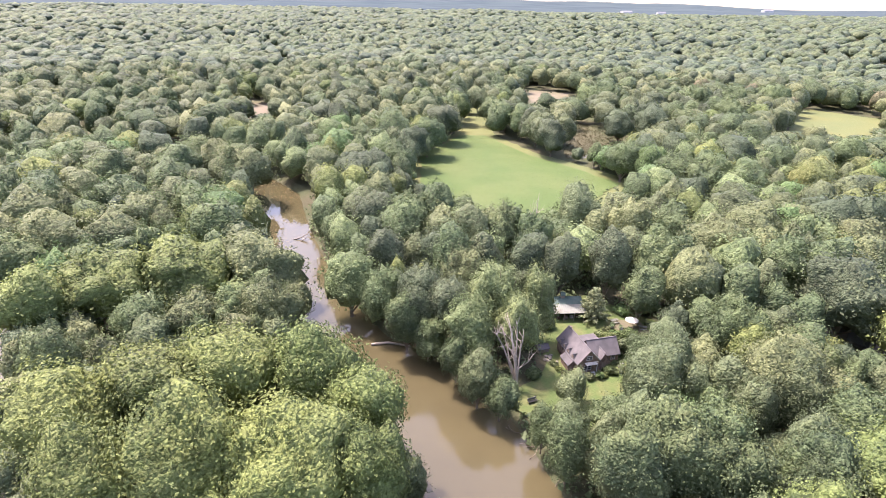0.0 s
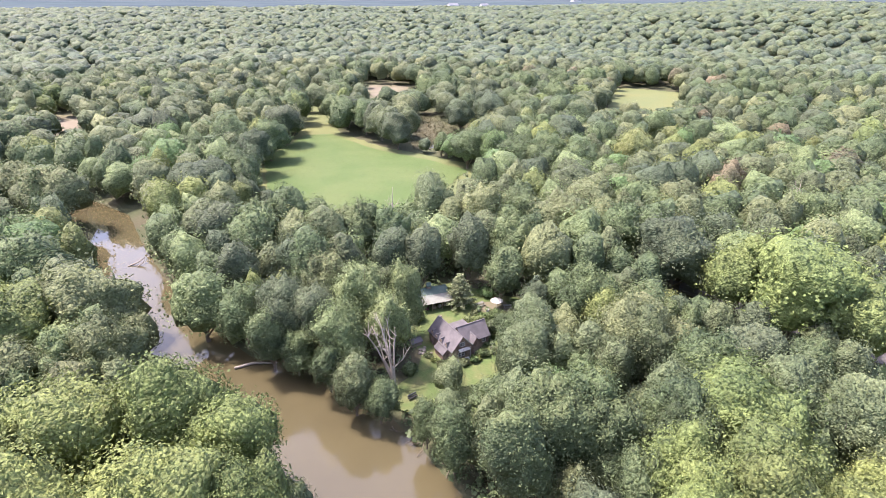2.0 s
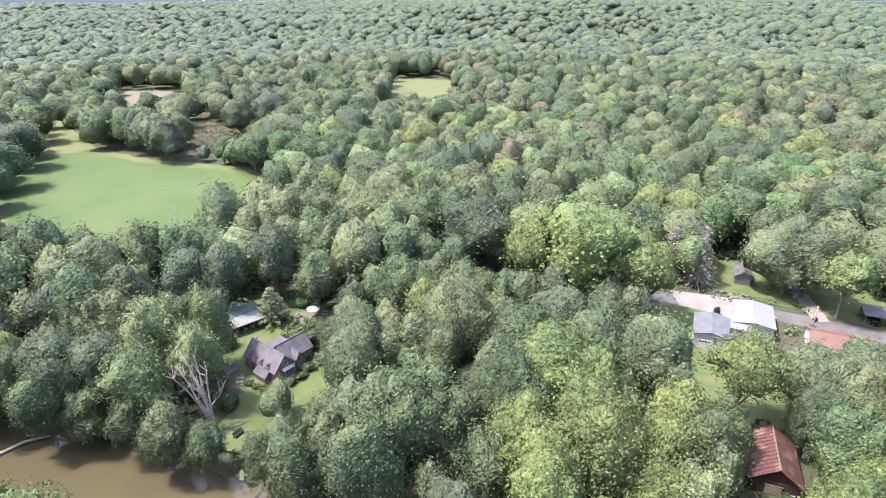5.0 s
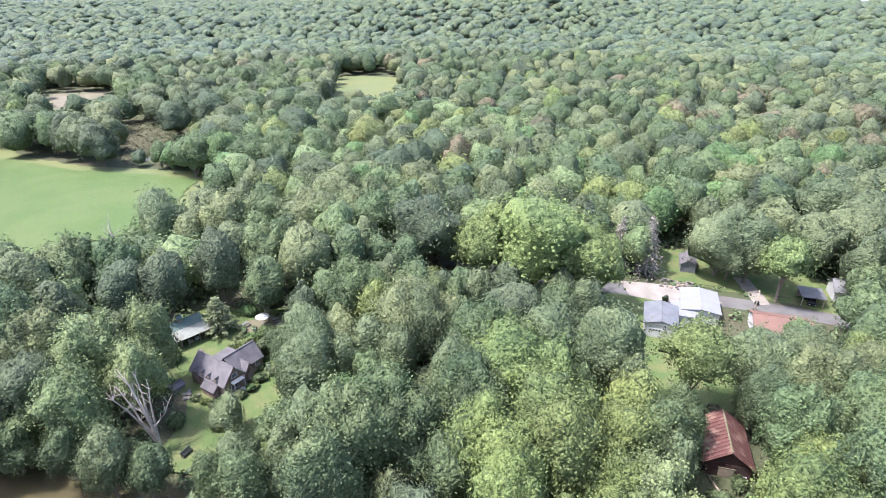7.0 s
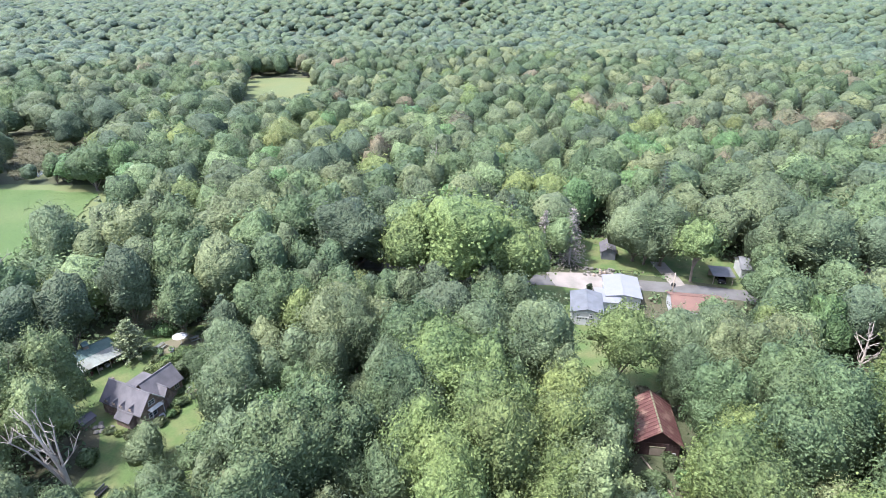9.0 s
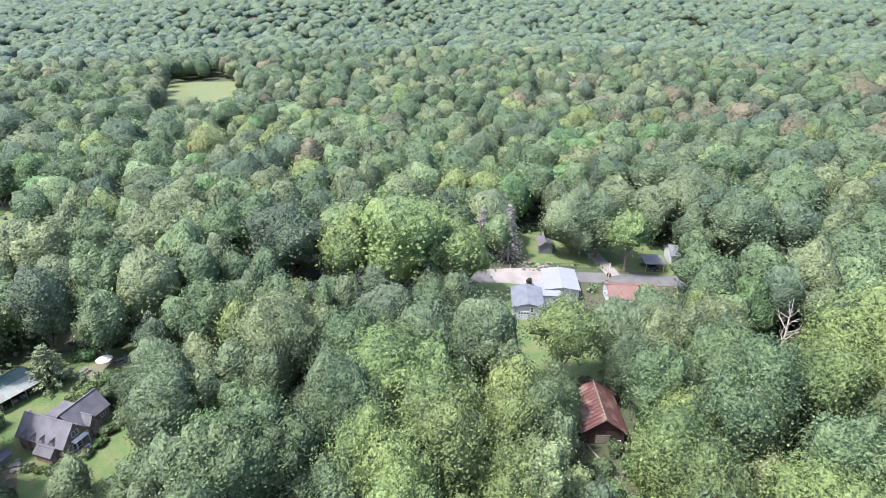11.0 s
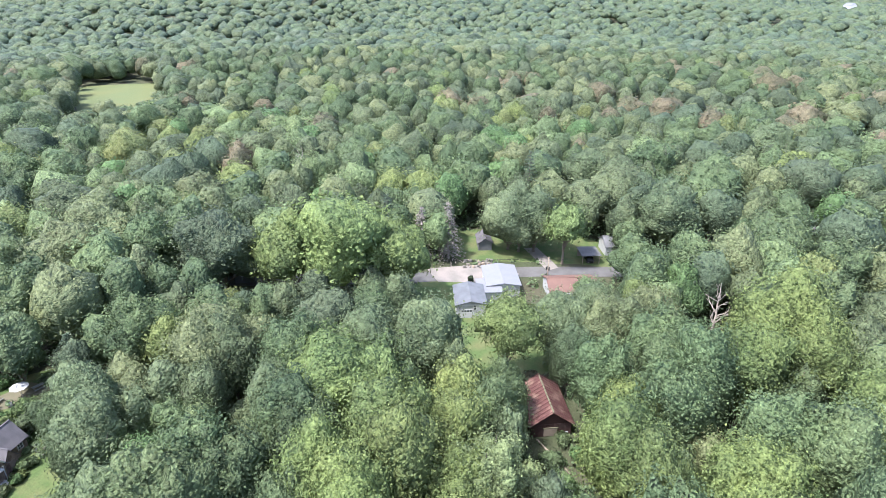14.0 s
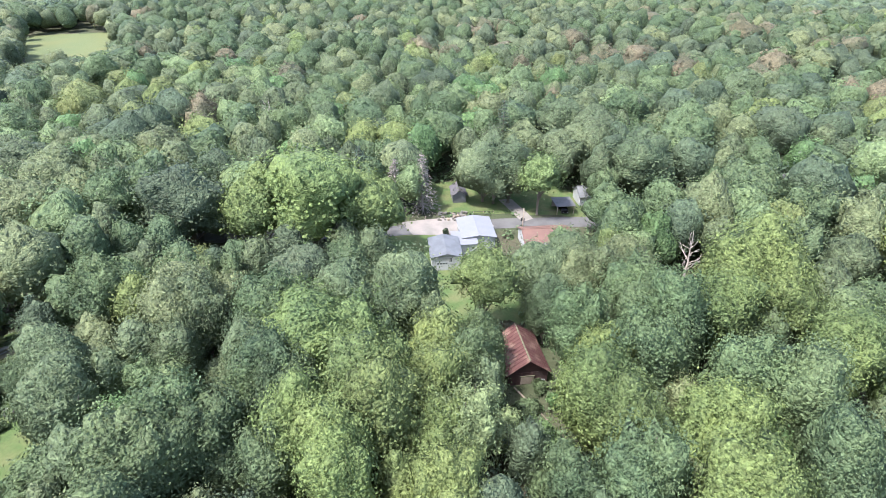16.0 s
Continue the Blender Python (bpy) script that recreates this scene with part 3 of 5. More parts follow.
plant('M', (93.4, 7.2, 18.7, 6.8), (75.4, 4.9, 20.9, 7.6), (84.9, 0.2, 20.9, 6.4), (155.5, 36.6, 20.9, 10.5), (180.3, 5.1, 20.9, 10.4), (133.9, 18.8, 14.3, 6.3), (198.5, 25.9, 22, 10.4), (153.7, 1, 17.6, 6.5), (149.8, -10.7, 19.8, 9.9), (75.6, -9.3, 20.9, 7.4), (74.9, -16, 20.9, 6.3), (139.8, -21.9, 19.8, 7.1), (87.5, 5.1, 18.7, 6.3), (46.6, 46.8, 19.8, 6.1), (123, -18.1, 18.7, 6.4), (53.7, 1, 19.8, 5.8), (62.2, -19.3, 20.9, 5.7), (50.9, 9.2, 16.5, 4.6))
plant('M', (35.8, 55.2, 20.9, 6.9), (96.3, 204.1, 20.9, 10.5), (102.1, 186.2, 19.8, 8.1), (63.3, 146.3, 19.8, 8), (69.5, 222.6, 19.8, 9.9), (81.4, 201.1, 19.8, 9.9), (89.9, 193.4, 18.7, 8.6), (106.7, 194.1, 18.7, 8.8), (211.7, 375.6, 22, 11), (157.3, 323.4, 22, 11), (95.4, 370.9, 22, 11))
plant('A', (-23.4, 109.9, 18.7, 8.8), (9.2, 99.8, 22, 7.7), (4.1, 88.9, 19.8, 6.5), (13.2, 90.8, 19.8, 5.4), (18.4, 100.1, 20.9, 4.9), (52.8, 23.3, 19.8, 6.4), (138.2, 119, 20.9, 8.9), (175.2, 160.6, 20.9, 10.5))
plant('D', (-22.7, 147.1, 19.8, 7.3), (-6.9, 102.6, 18.7, 5.5), (-33.8, 189.4, 19.8, 9.9), (-20.6, 198, 19.8, 9.9), (-0.8, 98.3, 17.6, 5.9), (-7.8, 98.2, 16.5, 5.7), (-2.7, 122.2, 18.7, 6.3), (-16.1, 120.5, 18.7, 5.9), (25.9, 119, 18.7, 5.7), (38.3, 120.1, 19.8, 6), (46.9, 98.6, 11, 3.5), (86.4, 104, 23.1, 11.6), (84.5, 74.1, 14.3, 5.5), (196.4, -19.2, 22, 11), (201.8, 96.1, 20.9, 10.5), (106.1, 112.4, 18.7, 7.6), (43.3, 250, 19.8, 9.9), (26.1, 279.4, 19.8, 9.9))
plant('D', (107.3, 303.6, 22, 11))
plant('G', (4.6, 77.9, 13.2, 4.3), (5.6, 135.9, 20.9, 7), (37.8, 152.8, 22, 7.8), (22.1, 79.7, 7.7, 3.1), (19.2, 68.1, 9.9, 3.9), (35.2, 75.9, 16.5, 6.5), (49.7, 69.7, 15.4, 4.6), (73.7, 43.9, 20.9, 7.9), (57.9, 72, 18.7, 5.9), (72.9, 37.4, 15.4, 4.5), (70.2, 50.6, 19.8, 7.4), (95.1, 25, 14.8, 6.6), (105.7, 21.2, 13.5, 6.2), (85.7, 21.4, 15.4, 4.2), (140.2, 46, 19.8, 8.6), (158, 14.7, 20.9, 10.5), (138.4, 52.7, 19.8, 8.2), (52.3, 56.4, 18.7, 5))
plant('G', (39.3, 82.8, 16.5, 5.3), (147.1, 108, 19.8, 8.1), (170.3, 102.7, 20.9, 9.8), (180.9, 44.7, 20.9, 10.5), (169.4, 31.8, 20.9, 10.5), (240.6, -9.4, 22, 11))
plant('L', (84.1, 32.3, 19.2, 6.9))
plant('B', (120.2, 6.9, 15.4, 5.3))
plant('Y', (129.8, 193, 19.8, 9.9), (134.3, 197.2, 18.7, 9.4))
plant('R', (135.3, 145.6, 18.7, 7.2), (259.2, 132.6, 20.9, 10.5), (309.8, 67.9, 22, 11), (281.7, 34.1, 22, 11), (373.7, -9.7, 22, 11), (141.8, 152.8, 18.7, 6.7))
# the bank where the river bends away
plant('M', (-77, 189, 21, 9), (-96, 207, 21, 9), always=True)
plant('O', (-86, 198, 21, 9), always=True)
# field edges
plant('A', (88.5, 374.2, 21, 10), always=True)
plant('B', (78.8, 216.6, 18.9, 8), (109.6, 199.4, 17.9, 8.1), always=True)
plant('D', (30.3, 312.9, 17.9, 8), (47.3, 260.2, 19.9, 9), (87.5, 291.6, 18.9, 9.5), (103.4, 291.8, 19.9, 10), (117.9, 344.8, 21, 10), (135, 281.9, 18.9, 9.5), (-3.7, 282.3, 21, 10), (-17.6, 232.2, 21, 9.5), (-27.4, 193.1, 18.9, 8.1), always=True)
plant('G', (43, 279.8, 18.9, 8.5), (17.5, 360.5, 17.9, 7.6), (-14.8, 306.3, 21, 10), (157.5, 241.4, 18.9, 9.5), always=True)
plant('M', (22.1, 324.9, 17.9, 7), (37, 294.2, 18.9, 8.2), (63.8, 242.4, 11.6, 4.3), (32.3, 369.2, 18.9, 9.3), (70, 222.3, 18.9, 9.5), (84.6, 206, 18.9, 8.1), (93.1, 197.7, 17.9, 7.5), (122.1, 298.1, 19.9, 10), (106.9, 370.6, 21, 10), (156, 373.9, 21, 10), (178.9, 369.4, 21, 10), (204.4, 365.7, 22.1, 11), (139.6, 258.5, 18.9, 9.5), (3.1, 327.7, 21, 10), (-10.8, 253.1, 21, 9.9), (-28.1, 256.8, 21, 10), (-20.9, 211.2, 19.9, 8.3), (169.9, 232.5, 18.9, 9.5), (133.4, 219.6, 17.9, 8.9), always=True)
plant('O', (56.8, 279.9, 17.9, 6.3), always=True)
plant('R', (198.5, 246.4, 18.9, 9.5), always=True)
plant('Y', (138, 202.6, 17.9, 8.9), always=True)
plant('G', (138.3, 49.6, 18, 7), always=True)
plant('M', (146, 23, 13, 5.2), (156, 12, 15, 6.5), (171, -14, 16, 7), (160, -4, 13, 5), always=True)
plant('L', (136.6, 36.9, 18, 7), always=True)

# woods of single trees round the clearings
rng = random.Random(11)
NEAR_KINDS = "MMMMMMGGGGGOOOOAADDSSB"


def crowded(x, y, r, share=0.8):
    return any((x - a) ** 2 + (y - b) ** 2 < (share * (r + c)) ** 2 for a, b, c in PLANTED)


def keep_clear(x, y, r):
    """Keeps tall trees off the line of sight into the yards and off the buildings."""
    for a, b, c in ((26, 95, 12), (27, 110, 8), (80, 23, 9), (104, 48, 9), (116, 40, 8), (122, 33, 8), (139, 32, 7), (120, 56, 9), (93, 104, 4), (84, 87, 1), (135, 58, 5), (14, 78, 7), (41, 107, 6), (164, 12, 5), (176, -20, 6), (118, 0, 4), (58, 74, 5), (71, 17, 6), (67, 13, 5), (74, 21, 5)):
        if (x - a) ** 2 + (y - b) ** 2 < (c + r * 0.5) ** 2:
            return True
    return False


COARSE = {k: [] for k in HABIT}
for i in range(20000):
    d = math.sqrt(rng.uniform(25 ** 2, 275 ** 2))
    az = radians(rng.uniform(-50, 115))
    x, y = d * math.sin(az), d * math.cos(az)
    r = rng.choice((rng.uniform(4.6, 6.5), rng.uniform(6.2, 8.6), rng.uniform(7.5, 11.0)))
    if d < 120:
        r *= 0.66
    if not clear(x, y, r * 0.4) or keep_clear(x, y, r) or crowded(x, y, r, 0.58):
        continue
    h = min((rng.uniform(12, 17) + 0.55 * min(r, 9)) * (0.8 if d < 120 else 1.0), tallest(x, y, r))
    if h < 3.5:
        continue
    if h < 9:
        r = min(r, 0.55 * h)
    kind = rng.choice(NEAR_KINDS if d < 112 else "MMMMMGGGGOOOAADDSYB" + "R" * (d > 205 and x > 150))
    if d < 112:
        tree(kind, x, y, h, r, 1, "woods round the clearings")
    else:
        COARSE[kind].append((x, y, r, h, rng.uniform(0, 360), rng.randrange(1, 3) if d > 190 else rng.choice((0, 0, 1))))
        PLANTED.append((x, y, r))


def joined(name, rows, build, material, label, category, smooth=False):
    """One mesh of many small plants that nobody could count."""
    V, F, base = [], [], 0
    for row in rows:
        v, f = build(*row)
        V.append(v)
        F.append(np.asarray(f) + base)
        base += len(v)
    if not V:
        return None
    F = np.concatenate(F)
    if F.shape[1] == 4:
        F = np.concatenate([F[:, [0, 1, 2]], F[:, [0, 2, 3]]])
    return tagged(new(name, mesh_of(name, np.concatenate(V), F, material, smooth)), label, category, kind="stuff")


SMALL = {k: [crown_arrays(500 + i + ord(k), 8.0, 0.8, 21.0, 15, (520, 320, 320)[i], (0.8, 0.95, 0.95)[i], 0.12, 2, 0.2, 0.07)[:2] for i in range(3)] for k in HABIT}
MID = {k: [crown_arrays(900 + i + ord(k), 8.0, 1.5, 21.0, 12, 130, 1.35, 0.12, 2, 0.1, 0.04)[:2] for i in range(3)] for k in "MGODRS"}
WOODS_ROWS = {k: [] for k in "MGODRS"}
taken = {}
for i in range(26000):
    d = math.sqrt(rng.uniform(262 ** 2, 520 ** 2))
    az = radians(rng.uniform(-48, 112))
    x, y = d * math.sin(az), d * math.cos(az)
    if not clear(x, y, 4):
        continue
    cell = (int(x // 10), int(y // 10))
    near = [q for a in (-1, 0, 1) for b in (-1, 0, 1) for q in taken.get((cell[0] + a, cell[1] + b), [])]
    r = rng.choice((rng.uniform(5.6, 7.5), rng.uniform(7, 10.5)))
    if any((x - a) ** 2 + (y - b) ** 2 < 10.5 ** 2 for a, b in near) or (d < 290 and crowded(x, y, r, 0.7)):
        continue
    h = min(rng.uniform(15, 20), tallest(x, y, r))
    if h < 4:
        continue
    taken.setdefault(cell, []).append((x, y))
    WOODS_ROWS[rng.choice(("MMMGGOOSR" if x > 150 else "MMMGGOOS") if rng.random() < 0.3 else "MMGGOD")].append((x, y, r, h, rng.uniform(0, 360), rng.randrange(3)))


def placed(kind, source):
    def build(x, y, r, h, turn, which):
        v, f = source[kind][which]
        c, s = math.cos(radians(turn)), math.sin(radians(turn))
        q = np.stack([(v[:, 0] * c - v[:, 1] * s) * r / 8 + x, (v[:, 0] * s + v[:, 1] * c) * r / 8 + y, v[:, 2] * h / 21 + lift(x, y)], 1)
        return q, f
    return build


for k in COARSE:
    joined("woods", COARSE[k], placed(k, SMALL), LEAF[k], "mixed summer woods round the clearings", "woods")
for k in WOODS_ROWS:
    joined("woods", WOODS_ROWS[k], placed(k, MID), LEAF[k], "dense mixed summer woods beyond the fields", "woods")


FAR = [crown_arrays(1300 + i, 1.0, -1.0, 1.0, 9, 0, 1, 0.12, 2 if i < 4 else 1)[:2] for i in range(8)]
FAR = [(v, t[(v[t][:, :, 2] > -0.45).any(1)]) for v, t in FAR]


def dome(x, y, r, h, z, which, turn):
    v, t = FAR[which]
    c, s = math.cos(turn), math.sin(turn)
    return np.stack([(v[:, 0] * c - v[:, 1] * s) * r + x, (v[:, 0] * s + v[:, 1] * c) * r + y, v[:, 2] * h * 0.36 + z + h * 0.64], 1), t


FAR_ROWS = [[] for m in FAR_LEAF]
for lo, hi, step in ((512, 800, 12), (800, 1300, 15.5), (1300, 2000, 21)):
    n = int(radians(160) / 2 * (hi ** 2 - lo ** 2) / step ** 2 * 1.15)
    for i in range(n):
        d = math.sqrt(rng.uniform(lo ** 2, hi ** 2))
        az = radians(-48 + rng.uniform(0, 160))
        x, y = d * math.sin(az), d * math.cos(az)
        near = d < 680
        FAR_ROWS[rng.choice((0, 0, 0, 1, 1, 2, 2, 3))].append((x, y, step * rng.uniform(0.6, 0.85), rng.uniform(15, 19.5), lift(x, y), rng.randrange(4) if near else rng.randrange(4, 8), rng.uniform(0, 6.3)))
for rows, m in zip(FAR_ROWS, FAR_LEAF):
    joined("far_woods", rows, dome, m, "far rolling woods seen over the valley", "woods", True)

# wooded hills on the skyline; HILL's blue-grey stands in for the haze
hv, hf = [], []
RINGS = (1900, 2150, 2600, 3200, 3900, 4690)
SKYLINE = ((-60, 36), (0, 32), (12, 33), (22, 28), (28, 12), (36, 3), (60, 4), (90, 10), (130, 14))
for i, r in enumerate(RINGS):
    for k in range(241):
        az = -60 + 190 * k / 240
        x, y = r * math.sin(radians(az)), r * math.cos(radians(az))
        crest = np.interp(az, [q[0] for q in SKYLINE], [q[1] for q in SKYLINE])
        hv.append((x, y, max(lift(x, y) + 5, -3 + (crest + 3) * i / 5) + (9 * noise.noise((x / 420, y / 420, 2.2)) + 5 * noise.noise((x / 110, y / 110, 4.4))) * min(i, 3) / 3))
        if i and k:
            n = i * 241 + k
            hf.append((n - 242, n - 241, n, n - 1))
tagged(raw("backdrop_hills", hv, hf, HILL, None, True), "wooded skyline hills with blue-green haze in their colour", "hills", kind="structure")


# ---- buildings ----
def gable(name, parent, length, width, eave, ridge, wall_mat, roof_mat, m, over=0.35, rows=8, shingle=True):
    """A gabled block along its local x: walls with thickness under two roof slopes; returns nothing."""
    hw, hl = width / 2, length / 2
    v, f = [], []
    for x in (-hl, hl):
        v += [(x, -hw, 0), (x, hw, 0), (x, hw, eave), (x, 0, ridge), (x, -hw, eave)]
    f = [(0, 1, 2, 3, 4), (9, 8, 7, 6, 5), (0, 4, 9, 5), (1, 6, 7, 2)]
    wall = raw("wall", v, f, wall_mat, parent)
    wall.matrix_local = m
    slope = math.hypot(hw, ridge - eave)
    drop = (ridge - eave) / hw
    for side in (-1, 1):
        bm = bmesh.new()
        y_out = hw + over
        x = hl + over
        vs = [bm.verts.new((s * x, side * yy, ridge + 0.16 - drop * yy - t)) for t in (0, 0.14) for yy in (0, y_out) for s in (-1, 1)]
        for q in ((0, 1, 3, 2), (4, 6, 7, 5), (2, 3, 7, 6), (0, 2, 6, 4), (1, 5, 7, 3), (0, 4, 5, 1)):
            bm.faces.new([vs[i] for i in q])
        bmesh.ops.recalc_face_normals(bm, faces=bm.faces[:])
        slope_ob = part("roof", bm, roof_mat, parent)
        slope_ob.matrix_local = m
    cap = box("ridge_cap", (2 * (hl + over), 0.28, 0.08), (0, 0, ridge + 0.19), roof_mat, parent)
    cap.matrix_local = m


def window(parent, m, w, h, frame_mat=WHITE):
    """Frame and pane, facing local -y."""
    bm = bmesh.new()
    for sx, sz, px, pz in ((w + .16, .09, 0, h / 2), (w + .2, .1, 0, -h / 2), (.09, h, -w / 2, 0), (.09, h, w / 2, 0), (.05, h, 0, 0), (w, .05, 0, 0)):
        r = bmesh.ops.create_cube(bm, size=1.0)
        bmesh.ops.scale(bm, vec=(sx, .1, sz), verts=r["verts"])
        bmesh.ops.translate(bm, vec=(px, -.03, pz), verts=r["verts"])
    win = part("window", bm, frame_mat, parent)
    win.matrix_local = m
    pane = box("pane", (w, .03, h), (0, 0.01, 0), DARKPANE, win, 0)
    return win


def rot_to(x, y, z, dx, dy):
    """Pose at a place whose local x runs along (dx, dy)."""
    return pose(x, y, z, 0, 0, math.degrees(math.atan2(dy, dx)))


# brick cottage: the main wing runs towards the river, a cross wing to its side
COT = rot_to(26.3, 93.9, 0, 0.27, -0.963)
cottage = thing("house", "brown brick cottage with steep grey shingle roofs", "house", COT @ Matrix.Diagonal((0.9, 0.88, 0.78, 1)))
gable("main", cottage, 10.4, 5.4, 3.5, 6.9, BRICK, SHINGLE, pose(0, 0, 0), rows=12)
gable("cross", cottage, 7.2, 5.0, 3.4, 6.5, BRICK, SHINGLE, pose(0.8, 5.2, 0, 0, 0, 90), rows=11)
gable("porch", cottage, 3.0, 2.2, 2.9, 4.9, BRICK, SHINGLE, pose(3.2, 4.2, 0), rows=6, over=0.25)
gable("lean", cottage, 3.6, 2.0, 2.0, 3.0, BRICK, SHINGLE, pose(1.8, -3.2, 0), rows=5, over=0.25)
box("back_roof", (4.2, 4.6, 0.2), (-3.6, 5.0, 3.1), SHINGLE, cottage, label="low flat grey roof")
box("back_wall", (3.8, 4.2, 3.0), (-3.6, 5.0, 1.5), BRICK, cottage)
for x in (-3.4, -1.4, 0.6, 2.9):
    gable("dormer", cottage, 1.5, 1.0, 3.7, 4.5, BRICK, SHINGLE, pose(x, -2.1, 0, 0, 0, 90), rows=3, over=0.15)
    window(cottage, pose(x, -2.93, 4.0), 0.6, 0.5, BOARD)
window(cottage, pose(5.22, 0, 4.6, 0, 0, 90), 1.3, 1.1)
window(cottage, pose(5.22, -0.2, 1.7, 0, 0, 90), 1.8, 1.3)
window(cottage, pose(3.32, 7.4, 2.2, 0, 0, 90), 1.0, 1.2)
window(cottage, pose(0.8, 8.82, 2.0, 0, 0, 180), 1.0, 1.2)
# balcony and bay on the gable end
box("balcony", (1.1, 2.8, 0.16), (5.75, 0.3, 3.25), WHITE, cottage, label="white timber balcony")
for y in (-1.0, -0.3, 0.4, 1.1, 1.65):
    box("baluster", (0.06, 0.06, 0.8), (6.25, y, 3.7), WHITE, cottage, 0)
box("balcony_rail", (0.08, 2.8, 0.08), (6.25, 0.3, 4.1), WHITE, cottage)
for y in (-0.95, 1.6):
    box("balcony_post", (0.12, 0.12, 3.2), (6.2, y, 1.6), WHITE, cottage)
box("porch_slab", (1.6, 3.0, 0.2), (5.9, 0.3, 0.1), WHITE, cottage)
box("door", (0.08, 1.0, 2.1), (4.76, 4.2, 1.1), BOARD, cottage, label="arched dark wooden door")
box("step", (0.9, 1.8, 0.18), (5.3, 4.2, 0.09), STONE, cottage)
box("fascia", (0.06, 3.6, 0.22), (5.58, 1.5, 5.2), WHITE, cottage, rx=-51)
box("chimney", (0.5, 0.5, 1.0), (-4.9, 0.3, 6.6), BRICK, cottage, label="short brick chimney")

# pavilion with a two-tone tin roof and a cupola
PAV = rot_to(27.4, 112.2, 0, 0.995, 0.09)
pavilion = thing("shed", "open-fronted garden shed with green tin roof and cupola", "shed", PAV)
box("back_wall", (7.2, 0.15, 3.2), (0, 2.6, 1.6), BOARD, pavilion)
for x in (-3.55, 3.55):
    box("side_wall", (0.15, 3.4, 2.9), (x, 1.0, 1.45), BOARD, pavilion)
for x in (-3.6, -1.2, 1.2, 3.6):
    box("post", (0.15, 0.15, 2.2), (x, -2.4, 1.1), BOARD, pavilion)


def ribbed(name, w, d, m, material, parent, ribs):
    """One tin sheet folded into standing seams."""
    prof = []
    for k in range(ribs):
        a = -w / 2 + w * k / ribs
        prof += [(a, 0.03), (a + w / ribs - 0.08, 0.03), (a + w / ribs - 0.06, 0.08), (a + w / ribs - 0.02, 0.08)]
    prof += [(w / 2, 0.03), (w / 2, -0.03), (-w / 2, -0.03)]
    n = len(prof)
    v = [(x, s * d / 2, z) for s in (-1, 1) for x, z in prof]
    f = [(k, (k + 1) % n, n + (k + 1) % n, n + k) for k in range(n)]
    ob = raw(name, v, f, material, parent)
    ob.matrix_local = m
    return ob


ribbed("roof_front", 7.8, 2.4, pose(0, 1.25, 3.42, 21), GREENTIN, pavilion, 16)
ribbed("roof_back", 7.8, 1.6, pose(0, 3.1, 3.5, -24), GREENTIN, pavilion, 16)
ribbed("porch_roof", 7.8, 3.1, pose(0, -1.35, 2.62, 14), PALETIN, pavilion, 16)
box("cupola", (0.8, 0.8, 0.9), (-0.6, 2.3, 4.1), BOARD, pavilion)
gable("cupola_roof", pavilion, 0.9, 0.9, 4.5, 5.0, BOARD, GREENTIN, pose(-0.6, 2.3, 0), rows=2, over=0.12)
for x, c in ((-2.2, RUST), (-0.3, BOARD), (1.0, WHITE), (2.4, RUST)):
    tagged(box("crate", (0.7, 0.6, 0.6), (0, 0, 0.3), c), "stored crate under the shed's porch roof", "crate").matrix_world = PAV @ pose(x, -1.2 + 0.3 * x / 3, 0, 0, 0, 20 * x)

# barn with a rusted roof
BARN = rot_to(78.4, 23.2, 0, 0.845, 0.535)
barn = thing("barn", "dark red timber barn with a rusted tin roof", "barn", BARN)
gable("barn", barn, 9.2, 6.6, 2.6, 5.0, REDWOOD, RUST, pose(0, 0, 0), rows=1, over=0.45, shingle=False)
for k in range(13):
    for s in (-1, 1):
        box("roof_seam", (0.06, 4.5, 0.05), (-4.9 + k * 0.815, s * 1.88, 4.03), RUST, barn, 0, rx=-s * 36.0)
box("ridge_strip", (10.1, 0.3, 0.06), (0, 0, 5.24), TAN, barn, label="pale worn ridge strip")
for k in range(16):
    box("board", (0.05, 0.36, 2.5), (-4.63, -3.1 + k * 0.413, 1.25), REDWOOD, barn, 0)
box("door", (0.1, 2.2, 1.6), (-4.68, 0.1, 0.9), BOARD, barn, label="low weathered barn door")
box("lintel", (0.14, 2.5, 0.14), (-4.7, 0.1, 1.78), TAN, barn)
box("white_panel", (0.1, 1.1, 0.7), (-4.7, -2.3, 0.5), WHITE, barn)

# white house on the lane
WH = rot_to(105.4, 49.3, 0, 0.87, 0.5)
white_house = thing("house", "long white house with pale shingle roofs", "house", WH)
gable("front", white_house, 8.6, 6.4, 3.3, 4.1, SIDING, GREYROOF, pose(0, 0, 0), rows=10)
gable("side", white_house, 10.0, 7.6, 3.0, 3.6, SIDING, WHITEROOF, pose(9.4, -8.4, 0, 0, 0, 0), rows=10)
box("link_wall", (6.4, 5.6, 2.8), (4.8, -5.0, 1.4), SIDING, white_house)
box("link_roof", (6.8, 5.8, 0.16), (4.8, -5.0, 2.9), WHITEROOF, white_house)
door = box("garage_door", (0.08, 2.6, 2.1), (-4.34, 1.0, 1.1), WHITE, white_house, label="white garage door with a row of panes")
for k in range(4):
    box("pane", (0.03, 0.4, 0.35), (-4.39, 0.1 + k * 0.6, 1.75), DARKPANE, door, 0)
window(white_house, pose(-4.33, -0.8, 2.6, 0, 0, -90), 0.6, 1.3)
box("fascia", (0.08, 6.6, 0.25), (-4.36, 0, 3.2), WHITE, white_house)

